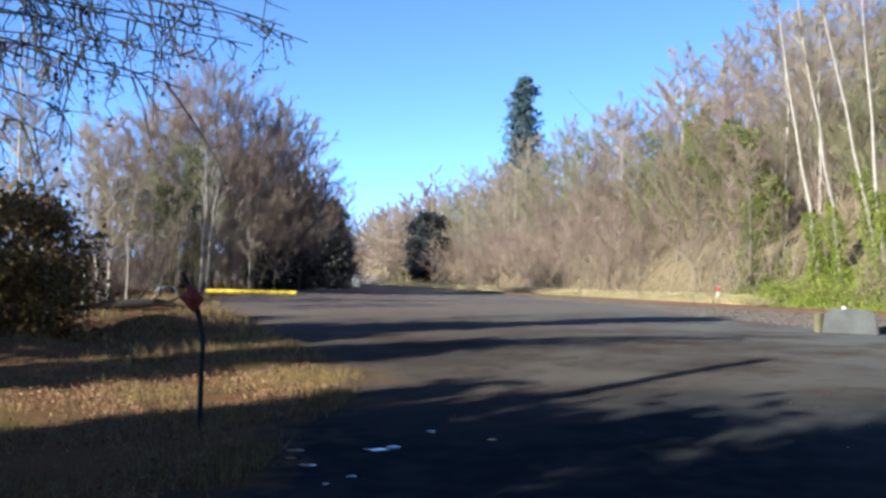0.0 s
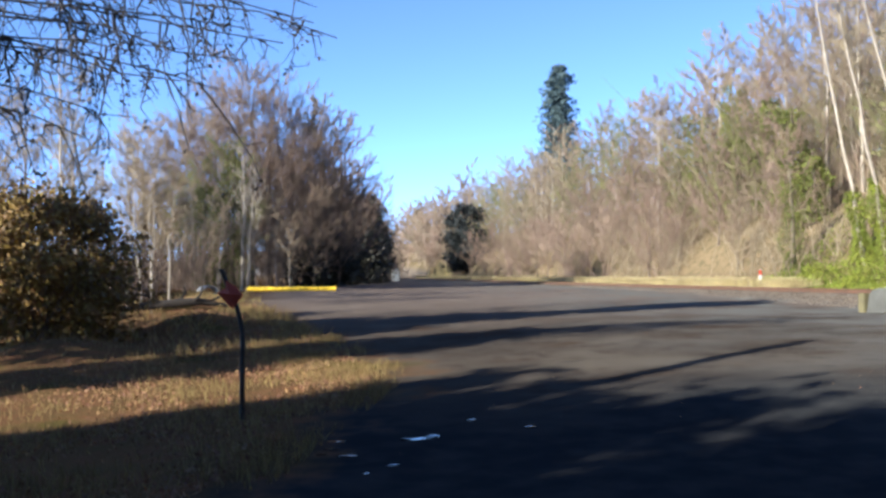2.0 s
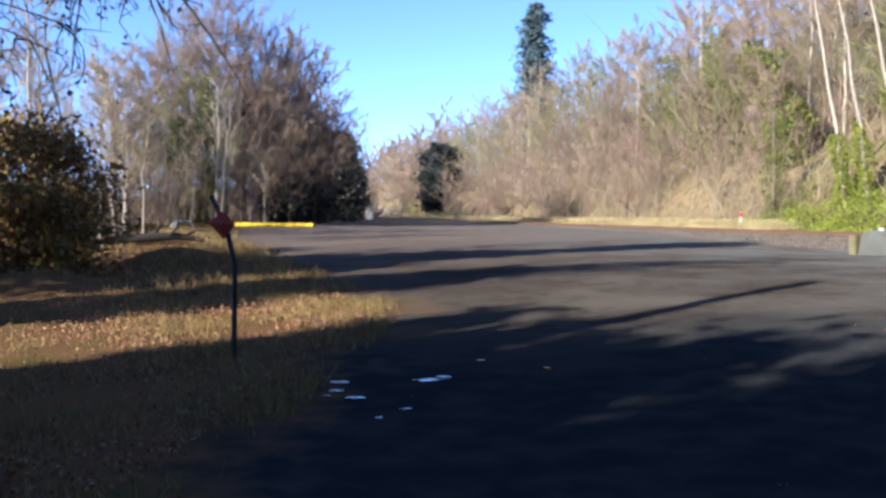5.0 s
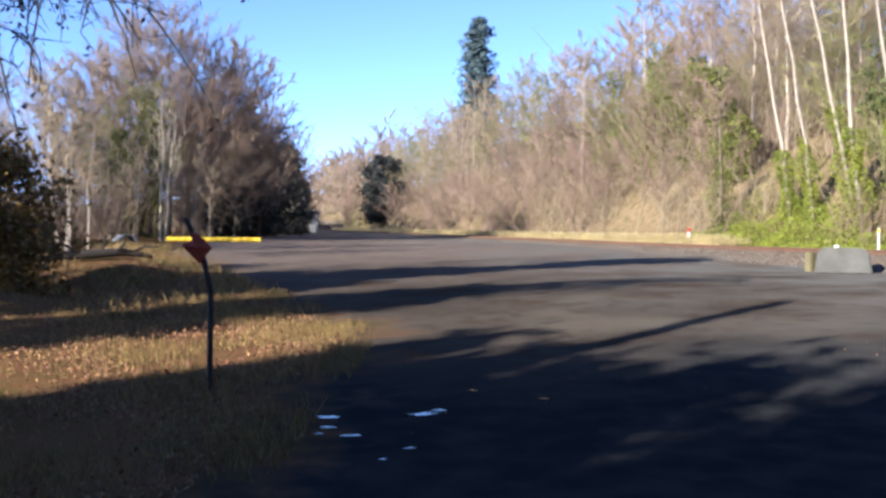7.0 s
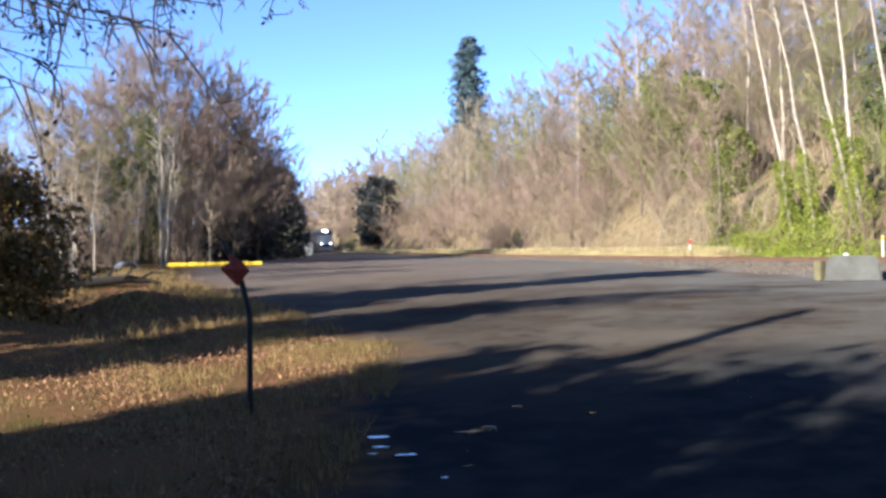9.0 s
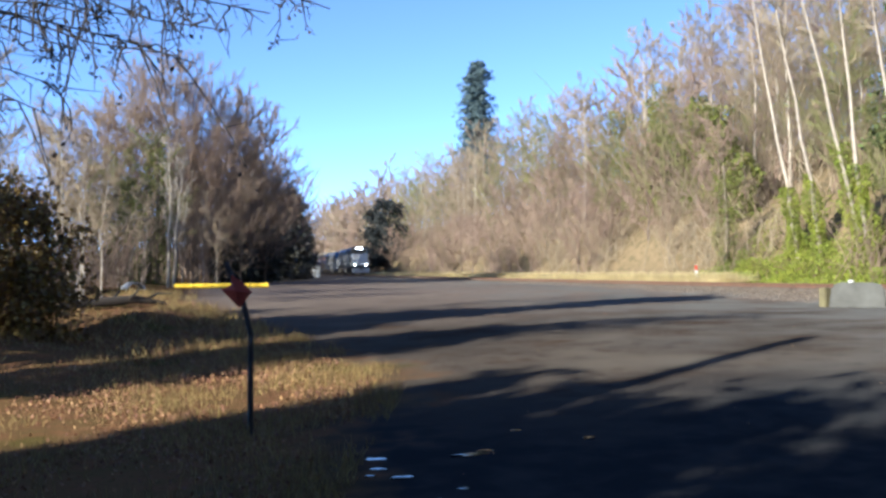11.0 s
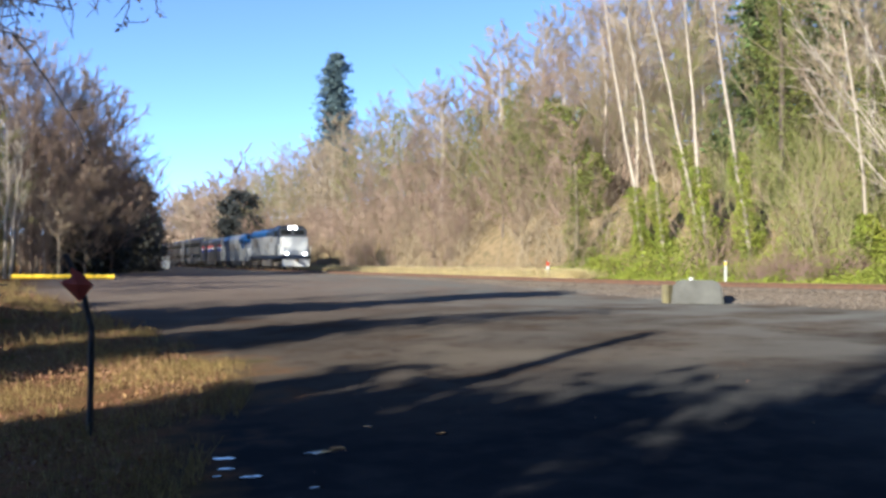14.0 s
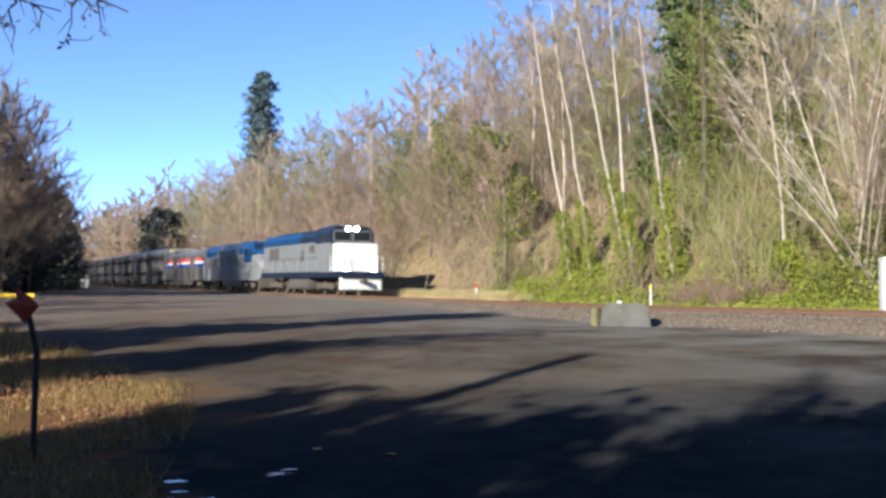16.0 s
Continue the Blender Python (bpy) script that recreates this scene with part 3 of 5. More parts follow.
        g.copies(base, rows)
        tagged(new("undergrowth", g.mesh("undergrowth", M[mat])), "tangled bare brambles and saplings under the trees", "undergrowth", kind="stuff")
    g = Geo()
    base = thicket(88, 1.6, 3.0, 26, 6, 0.013)
    rows = []
    for _ in range(40):
        y = rng.uniform(20, 48)
        x = float(track_x(y)) + rng.uniform(7.5, 16)
        rows.append((x, y, float(ground_z(x, y)), rng.uniform(0, 6.28), rng.uniform(0.9, 1.6)))
    g.copies(base, rows)
    tagged(new("undergrowth", g.mesh("undergrowth", M["twig_moss"])), "mossy bare brush on the bank", "undergrowth", kind="stuff")
    for key, mat, n in ((1, "twig_tan", 70), (2, "twig_moss", 60), (3, "twig_pink", 60)):
        g = Geo()
        base = thicket(80 + key, 1.5, 2.5, 26, 5, 0.013)
        rows = []
        for _ in range(n):
            y = 18 + 232 * rng.uniform() ** 1.3
            x = float(track_x(y)) + rng.uniform(12, 44)
            rows.append((x, y, float(ground_z(x, y)), rng.uniform(0, 6.28), rng.uniform(2.0, 3.3)))
        if key == 3:
            for _ in range(36):
                y = rng.uniform(380, 540)
                x = rng.uniform(-60, 60)
                if abs(x - float(track_x(y))) > 6:
                    rows.append((x, y, float(ground_z(x, y)), rng.uniform(0, 6.28), rng.uniform(2.6, 4.0)))
        g.copies(base, rows)
        tagged(new("undergrowth", g.mesh("undergrowth", M[mat])), "tall bare saplings crowding the slope", "undergrowth", kind="stuff")
    g = Geo()
    base = thicket(77, 1.7, 3.2, 24, 5, 0.022)
    rows = []
    for _ in range(46):
        y = rng.uniform(32, 72)
        x = -6.2 - rng.uniform(0, 10) + max(0, (y - 60) * 0.45)
        rows.append((x, y, float(ground_z(x, y)), rng.uniform(0, 6.28), rng.uniform(0.6, 1.2)))
    for _ in range(60):
        y = rng.uniform(72, 245)
        x = float(row_x(y)) + 0.3 - rng.uniform(0, 5)
        rows.append((x, y, float(ground_z(x, y)), rng.uniform(0, 6.28), rng.uniform(0.9, 1.5)))
    g.copies(base, rows)
    tagged(new("undergrowth", g.mesh("undergrowth", M["twig_grey"])), "grey brown saplings and brush beside the lot", "undergrowth", kind="stuff")


make_woods()


def ivy_column(seed, H, r, count, leaf=0.13, top=0.5):
    """Leaves that clothe a stem, thinning out upwards."""
    rng = np.random.default_rng(seed)
    g = Geo()
    z = H * rng.uniform(0, 1, count) ** 1.25
    rr = r * (1.15 - top * z / H) * np.sqrt(rng.uniform(0.1, 1, count)) * (1 + 0.35 * np.sin(z * 2.1 + seed))
    a = rng.uniform(0, 2 * np.pi, count)
    g.leaves(np.stack([rr * np.cos(a), rr * np.sin(a), z], 1), leaf, rng, 0.0)
    return g


def leaning_stem(H, r0, lean, seed, limbs=12):
    rng = np.random.default_rng(seed)
    t, c = bare_tree(seed, H, 2.6, limbs, 4, 7, low=0.5, r0=r0, lean=lean, twig_r=0.012, wob=0.004)
    return t, c


def make_slope_features():
    # pale leaning alders with ivy round their feet
    for k, (x, y, top, ivy) in enumerate(((30.5, 49.1, -0.173, 4.0), (30.5, 46.9, -0.173, 4.6), (30.5, 43.8, -0.238, 5.6), (30.5, 42.3, -0.10, 5.0), (30.5, 39.2, -0.157, 5.2), (30.5, 31.3, -0.138, 2.0))):
        z = float(ground_z(x, y))
        shift = top * 0.9
        x0 = x - top * (6.5 - z)
        H = 19.5 if k < 5 else 15
        ob = tree_thing("alder", leaning_stem(H, 0.13 if k < 5 else 0.08, (top, 0), 60 + k), ("bark_white", "twig_tan"), pose(x0, y, float(ground_z(x0, y))), "tall leaning alder with pale bark and ivy at its foot", "tree", "leaning alders")
        g = ivy_column(70 + k, ivy, 0.62, 3200, 0.07)
        vv = g.v[0]
        vv[:, 0] += top * vv[:, 2]
        part("ivy", g, M["bramble"], ob, "bright green ivy on the trunk")
    # ivy clad snags
    for k, (x, y, H, r, n) in enumerate(((29.7, 54.6, 6.4, 0.75, 1500), (33.9, 40.2, 11.5, 1.35, 3800), (34.5, 64, 8, 1.3, 1700), (36, 70.5, 9, 1.3, 1700), (37, 80, 10, 1.4, 1500), (38.5, 93, 10, 1.5, 1300), (34, 60, 4.5, 1.1, 900), (35, 75, 7, 1.6, 1300), (41, 88, 11, 1.6, 1200), (36, 48, 5, 1.2, 1000), (33, 33, 7, 1.3, 1800))):
        z = float(ground_z(x, y))
        ob = empty("ivy_clad_tree", pose(x, y, z), "dead trunk wrapped in green ivy on the slope", "tree", "ivy clad trees")
        t = Geo()
        t.path([(0, 0, -0.4), (0.1, 0, H * 0.6), (0, 0.1, H * 1.1)], [0.2, 0.14, 0.05], 7)
        part("trunk", t, M["bark"], ob)
        part("ivy", ivy_column(90 + k, H, r, n * 2, 0.07 if y < 58 else 0.13, 0.35), M["ivy"], ob)
    # many stemmed maple that fans out
    z = float(ground_z(30.8, 27.0))
    ob = empty("vine_maple", pose(30.8, 27.0, z), "pale many stemmed maple fanning out over ivy", "tree")
    rng = np.random.default_rng(8)
    for k in range(15):
        a = -0.95 + k * 0.13 + rng.normal(0, 0.05)
        L = rng.uniform(9, 13)
        d = np.array([math.sin(a) * 0.75, rng.normal(0.15, 0.25), math.cos(a)])
        p = np.array([rng.normal(0, 0.4), rng.normal(0, 0.4), 0.0])
        g, rows, r = Geo(), [], rng.uniform(0.05, 0.10)
        for s in range(6):
            q = p + d * L / 6
            rows.append((*p, *q, r, r * 0.8))
            for _ in range(3 if s > 1 else 0):
                o = p + (q - p) * rng.uniform()
                e = d + rng.normal(0, 0.35, 3)
                t = o + e * rng.uniform(0.8, 2.0)
                rows.append((*o, *t, r * 0.35, 0.008))
                for _ in range(4):
                    o2 = o + (t - o) * rng.uniform(0.2, 1)
                    rows.append((*o2, *(o2 + (e + rng.normal(0, 0.5, 3)) * 0.6), 0.012, 0.005))
            r *= 0.8
            d = d + rng.normal(0, 0.05, 3)
            p = q
        g.tubes(rows, 5)
        part("stem", g, M["bark_white"], ob)
    part("ivy", ivy_column(31, 3.2, 1.7, 6000, 0.065, 0.2), M["ivy"], ob, "green ivy round the stems")
    # ivy and bramble blanket at the foot of the slope
    rng = np.random.default_rng(14)
    n = 62000
    y = 12 + 44 * rng.uniform(0, 1, n) ** 1.2
    off = 4.3 + np.abs(rng.normal(0, 2.6, n))
    x = track_x(y) + off
    lump = 0.5 + 0.5 * np.sin(y * 0.9 + 1.3 * np.sin(y * 0.37)) * np.sin(x * 0.8 + y * 0.21)
    z = ground_z(x, y) + rng.uniform(0, 1, n) * (0.2 + 1.7 * lump * smooth(4.6, 6.5, off))
    keep = (np.sin(y * 0.45 + 2.0) + np.sin(y * 0.19) > -0.9) | (rng.uniform(0, 1, n) < 0.25)
    g = Geo()
    g.leaves(np.stack([x, y, z], 1)[keep], 0.07, rng, 0.5)
    tagged(new("ivy_bank", g.mesh("ivy_bank", M["bramble"])), "bright green ivy and brambles on the bank", "ivy", kind="stuff")
    # dry brown bracken patch
    g = Geo()
    base = thicket(51, 1.0, 1.5, 40, 5, 0.012)
    g.copies(base, [(29.6 + rng.normal(0, 0.9), 33.8 + rng.normal(0, 2.2), float(ground_z(29.6, 33.8)), rng.uniform(0, 6), rng.uniform(0.6, 1.1)) for _ in range(16)])
    tagged(new("dry_bracken", g.mesh("dry_bracken", M["twig_pink"])), "rusty dry bracken on the bank", "bracken", kind="stuff")
    # straw coloured verge beside the rails
    n = 14000
    y = 48 + 190 * rng.uniform(0, 1, n) ** 1.4
    x = track_x(y) + 3.2 + np.abs(rng.normal(0, 0.9, n))
    z = ground_z(x, y)
    h = rng.uniform(0.3, 0.8, n)
    tip = np.stack([x + rng.normal(0, 0.2, n), y + rng.normal(0, 0.2, n), z + h], 1)
    g = Geo()
    g.tubes(np.concatenate([np.stack([x, y, z], 1), tip, np.full((n, 1), 0.02), np.full((n, 1), 0.004)], 1), 3)
    tagged(new("verge_grass", g.mesh("verge_grass", M["straw"])), "straw coloured dead grass along the rails", "grass", kind="stuff")
    # firs: one high on the ridge, a dark one by the track
    t, c = conifer(200, 40, 7.6, 54, 40, 0.40, 0.2)
    x, y = 58.0, 233.0
    tree_thing("fir_tree", (t, c), ("bark", "hazy_blue_needles"), pose(x, y, float(ground_z(x, y))), "tall dark fir towering over the ridge", "tree")
    for k, (x, y, H) in enumerate(((37.0, 46.0, 15.5), (40.5, 44.0, 14.0), (44.0, 52.0, 15.0))):
        t, c = conifer(210 + k, H, 2.9, 26, 26, 0.17, 0.18)
        tree_thing("cedar_tree", (t, c), ("bark", "cedar"), pose(x, y, float(ground_z(x, y))), "green cedar among the bare trees of the slope", "tree", "cedars on the slope")
    t, c = leaf_mound(201, 4.8, 13.5, 8000, 0.34)
    x, y = 28.4, 190.0
    tree_thing("yew_tree", (t, c), ("bark", "yew"), pose(x, y, float(ground_z(x, y))), "dark rounded evergreen beside the track", "tree")


make_slope_features()


def make_left_side():
    # laurel with a lit top
    for k, (x, y, R, H, n) in enumerate(((-5.7, 24.3, 2.2, 4.0, 15000), (-7.8, 28.0, 2.2, 4.6, 8000))):
        w, c = leaf_mound(300 + k, R, H, n, 0.08)
        ob = empty("laurel_shrub", pose(x, y, float(ground_z(x, y)) - 0.1, 0, 0, 40 * k), "dark evergreen laurel shrub with bronze leaf tips", "shrub", "laurel shrubs")
        part("woody_base", w, M["bark"], ob)
        part("foliage", c, M["laurel"], ob)
    # pale birch in front of the wood, twin stems and forked limbs
    ob = empty("birch", pose(-4.0, 60, float(ground_z(-4.0, 60))), "young pale birch with twin stems beside the barrier", "tree")
    for dx, H, lean, s in ((0, 9.3, 0.0, 1), (0.3, 8.0, 0.03, 2)):
        t, c = bare_tree(310 + s, H, 2.4, 10, 3, 5, low=0.28, r0=0.11, lean=(lean, 0), rise=1.4, twig_r=0.01)
        a = part("trunk", t, M["bark_white"], ob)
        b = part("crown", c, M["bark_white"], ob)
        a.location.x = b.location.x = dx
    for k, (x, y, H) in enumerate(((-8.2, 34, 13.5), (-5.0, 34.5, 6.0), (-4.6, 36, 5.5), (-5.4, 36.5, 6.2), (-5.8, 37, 6.5), (-6.7, 39, 7.5), (-6.2, 41, 6.5), (-6.0, 57, 6.0), (-6.6, 58, 6.4), (-7.2, 58, 6), (-5.2, 58, 5), (-5.6, 60, 5.5), (-3.2, 61, 5.2), (-2.0, 62, 6), (-1.2, 64, 5))):
        t, c = bare_tree(330 + k, H, 1.2 + H * 0.08, 9, 4, 6, low=0.35, r0=0.014 + H * 0.004, lean=(0.04 * (k % 4 - 1), 0), rise=1.3, twig_r=0.011)
        tree_thing("sapling" if H < 10 else "birch", (t, c), ("bark_white", "twig_tan"), pose(x, y, float(ground_z(x, y))), "slender pale stemmed sapling at the wood's edge", "tree", "saplings")
    # dark evergreens under the trees beside the track; those past y = 200 are hidden, added to shade the train
    for k, (x, y, R, H) in enumerate(((-0.6, 76, 1.6, 3.6), (1.6, 83, 2.0, 5.0), (3.0, 92, 2.2, 4.8), (4.6, 103, 2.4, 5.5), (6.2, 114, 2.6, 6.0), (6.4, 125, 2.6, 8.5), (7.0, 134, 2.6, 12.0), (7.2, 143, 2.6, 12.0), (7.6, 157, 2.8, 12.5), (8.2, 166, 2.8, 12.5), (9.4, 176, 3.0, 12.5), (11.0, 188, 3.2, 12.5), (11.2, 202, 3.2, 12.5), (11.2, 216, 3.2, 12.5), (11.2, 230, 3.2, 12.5), (11.0, 246, 3.2, 12.5), (10.5, 262, 3.2, 12.5))):
        w, c = leaf_mound(360 + k, R, H, 3200, 0.26)
        ob = empty("holly_tree", pose(x, y, float(ground_z(x, y)) - 0.1, 0, 0, 50 * k), "dark evergreen under the bare trees beside the track", "tree", "evergreens beside the track")
        part("woody_base", w, M["bark"], ob)
        part("foliage", c, M["holly"], ob)
    # ivy covered tree by the dome of the wood
    for k, (x, y, H, r) in enumerate(((-7.0, 65, 6.8, 1.35), (-5.1, 65.5, 10.0, 1.1))):
        ob = empty("ivy_clad_tree", pose(x, y, float(ground_z(x, y))), "trunk wrapped in olive green ivy beside the lot", "tree", "ivy clad trees")
        t = Geo()
        t.path([(0, 0, -0.4), (0.1, 0, H)], [0.16, 0.06], 7)
        part("trunk", t, M["bark"], ob)
        g = ivy_column(350 + k, H, r, 4000, 0.08, 0.5)
        part("ivy", g, M["ivy"], ob)
    # dry grass and fallen leaves on the verge
    rng = np.random.default_rng(17)
    n = 19000
    y = rng.uniform(4.5, 22, n)
    edge = np.where(y < 14.5, -0.2 + 0.252 * (y - 3), 2.7 - 0.167 * (y - 14.5))
    x = edge + 0.3 - np.abs(rng.normal(0, 2.6, n))
    patch = np.sin(x * 2.3 + 0.7 * y) + np.sin(y * 1.9 - x) + rng.normal(0, 0.7, n)
    x, y = x[patch > 0.15], y[patch > 0.15]
    n = len(x)
    z = ground_z(x, y)
    h = rng.uniform(0.05, 0.21, n)
    tip = np.stack([x + rng.normal(0, 0.05, n), y + rng.normal(0, 0.05, n), z + h], 1)
    g = Geo()
    g.tubes(np.concatenate([np.stack([x, y, z - 0.01], 1), tip, np.full((n, 1), 0.006), np.full((n, 1), 0.001)], 1), 3)
    tagged(new("verge_grass", g.mesh("verge_grass", M["grass"])), "short dry olive grass on the verge", "grass", kind="stuff")
    n = 5200
    y = rng.uniform(20, 48, n)
    x = 2.2 - 0.16 * (y - 18) - np.abs(rng.normal(0, 3.0, n))
    clump = np.sin(x * 1.7 + 0.5 * y) + np.sin(y * 0.9 - 1.3 * x) + rng.normal(0, 0.5, n)
    x, y = x[clump > 0.1], y[clump > 0.1]
    n = len(x)
    z = ground_z(x, y)
    g = Geo()
    g.tubes(np.stack([x, y, z - 0.02, x + rng.normal(0, 0.12, n), y + rng.normal(0, 0.12, n), z + rng.uniform(0.1, 0.35, n), np.full(n, 0.016), np.full(n, 0.003)], 1), 3)
    tagged(new("verge_grass", g.mesh("verge_grass", M["grass"])), "rough tussocks of olive grass and moss", "grass", kind="stuff")
    n = 40000
    y = 4.5 + 34 * rng.uniform(0, 1, n) ** 1.4
    edge = np.where(y < 14.5, -0.2 + 0.252 * (y - 3), 2.7 - 0.167 * (y - 14.5))
    x = edge - 0.2 - np.abs(rng.normal(0, 3.6, n))
    litter = np.sin(x * 1.9 + 0.8 * y) + np.sin(1.3 * y - x) + rng.normal(0, 0.8, n) > -0.1
    x, y = x[litter], y[litter]
    z = ground_z(x, y) + rng.uniform(0.02, 0.09, len(x))
    g = Geo()
    g.leaves(np.stack([x, y, z], 1), 0.024, rng, 0.0)
    n = 120
    x, y = rng.uniform(0, 14, n), 4 + 22 * rng.uniform(0, 1, n)
    g.leaves(np.stack([x, y, ground_z(x, y) + 0.012], 1), 0.014, rng, 0.0)
    tagged(new("fallen_leaves", g.mesh("fallen_leaves", M["dry_leaf"])), "rusty fallen leaves strewn over grass and gravel", "leaf litter", kind="stuff")


make_left_side()


def make_overhang():
    """The tree beside the lot whose drooping boughs reach over the view."""
    rng = np.random.default_rng(23)
    bx, by = -9.0, 13.0
    ob = empty("overhanging_tree", pose(bx, by, float(ground_z(bx, by))), "dark leafless tree with drooping boughs and a few dead leaves", "tree")
    t = Geo()
    t.path([(0, 0, -0.3), (0.1, 0.1, 3), (0.5, 0.2, 6.5), (0.3, 0.2, 10)], [0.22, 0.18, 0.12, 0.03], 9)
    part("trunk", t, M["bark"], ob)
    leaf_spots = []
    ends = ((10.7, 1.0, 6.2, 6.6), (10.3, 1.6, 6.5, 6.6), (10.0, 0.6, 6.9, 6.8), (9.3, 1.4, 6.2, 6.3), (8.6, 0.8, 6.6, 6.4), (8.0, 1.8, 6.0, 6.0), (7.2, 1.0, 6.4, 5.8),
            (6.6, 1.6, 4.9, 5.2), (9.0, 1.1, 7.4, 7.0), (7.6, 0.4, 5.6, 5.6), (6.8, 0.6, 4.3, 4.9), (10.4, 1.0, 7.4, 7.2), (9.2, 0.8, 5.6, 6.0), (8.7, 1.5, 5.3, 5.8), (9.8, 1.2, 5.9, 6.2), (8.2, 0.7, 5.2, 5.6), (7.8, 1.3, 6.9, 6.4), (6.9, 1.9, 5.5, 5.6))
    for ex, ey, ez, sz in ends:
        g, rows = Geo(), []
        p = np.array([0.4, 0.2, sz - 0.6])
        e = np.array([ex, ey, ez])
        r = 0.05
        for s in range(8):
            w = (s + 1) / 8
            q = np.array([0.4, 0.2, sz - 0.6]) * (1 - w) + e * w
            q[2] += 0.7 * math.sin(w * 3.14) + rng.normal(0, 0.08)
            rows.append((*p, *q, r, r * 0.82))
            r *= 0.82
            for _ in range(3 if s > 2 else 1):
                o = p + (q - p) * rng.uniform()
                d = np.array([rng.normal(0.25, 0.35), rng.normal(0, 0.35), rng.normal(-0.75, 0.4)])
                ln = rng.uniform(0.35, 1.1)
                a, rr = o, 0.022
                for m in range(4):
                    b = a + d * ln / 4 + rng.normal(0, 0.075, 3)
                    rows.append((*a, *b, rr, rr * 0.75))
                    rr *= 0.75
                    for _ in range(1):
                        c = a + (b - a) * rng.uniform()
                        rows.append((*c, *(c + rng.normal(0, 0.15, 3) + (0.05, 0, -0.1)), 0.010, 0.004))
                    a = b
                    d[2] -= 0.08
                if rng.uniform() < 0.45:
                    leaf_spots.append(a + rng.normal(0, 0.09, (5, 3)))
            p = q
        g.tubes(rows, 4)
        part("bough", g, M["twig_dark"], ob)
    g = Geo()
    g.leaves(np.concatenate(leaf_spots), 0.05, rng, -0.6)
    part("dead_leaves", g, M["twig_dark"], ob)


make_overhang()


def make_shade_trees():
    """Unseen evergreens and a pole beside the place where the camera stands, set so that their shade lies over the lot.
    """
    # the tall row with v below -9 is added only to block skylight
    for k, (u, v, R, H, bend) in enumerate(((-12, 9.0, 1.1, 8.8, 0), (-12, 7.5, 1.3, 8.2, 0), (-12, 6.0, 1.2, 8.2, 0), (-12, 4.3, 2.4, 8.8, 0), (-12, 2.3, 1.7, 9.3, 0), (-12, 0.2, 2.9, 9.8, 0), (-12, -4.0, 3.1, 10.8, 0), (-8, -9.5, 3.4, 15, 0), (-2, -10.5, 3.4, 16, 0), (4, -11, 3.4, 16, 0), (10, -12, 3.4, 16, 0), (16, -14, 3.4, 15, 0),
                                            (-7, 17.0, 2.2, 9.8, -2.8), (-7, 20.7, 2.3, 17.0, -0.3), (-6, 24.2, 2.0, 7.0, 0))):
        x, y = uv(u, v)
        w, c = leaf_mound(400 + k, R, H, int(5200 * max(1, R * H / 22)), 0.25, 14)
        for g in (w, c):
            for a in g.v:
                a[:, 0] += bend * SV.x * (a[:, 2] / H) ** 2
                a[:, 1] += bend * SV.y * (a[:, 2] / H) ** 2
        ob = empty("holly_tree", pose(x, y, float(ground_z(x, y)) - 0.1), "dense dark evergreen tree out of view, placed to shade the lot", "tree", "evergreens beside the lot")
        part("woody_base", w, M["bark"], ob)
        part("foliage", c, M["needles"], ob)
    for k, (u, v, H) in enumerate(((-20, 3.0, 13.8), (-21, -1.5, 13.5), (-22, -6, 14), (-7, 24.0, 17))):
        x, y = uv(u, v)
        g = bare_tree(440 + k, H, 3.2, 14, 4, 6, low=0.3)
        tree_thing("alder", g, ("bark", "twig_grey"), pose(x, y, float(ground_z(x, y))), "leafless tree behind the lot", "tree", "trees behind the lot")
    x, y = uv(-10, 5.8)
    lean = 0.15
    top = (lean * SV.x * 11.0, lean * SV.y * 11.0, 11.0)
    bm = bmesh.new()
    rod(bm, (0, 0, -0.5), top, 0.25, 0.18, 12)
    ob = empty("utility_pole", pose(x, y, float(ground_z(x, y))), "weathered wooden pole behind the lot", "pole")
    part("shaft", bm, M["pole"], ob)
    part("bracket", boxes((top[0] * 0.76 - 0.2, top[1] * 0.76 - 0.14, 7.6, top[0] * 0.76 + 0.2, top[1] * 0.76 + 0.14, 8.0), bevel=0.02), M["dark_metal"], ob)


make_shade_trees()


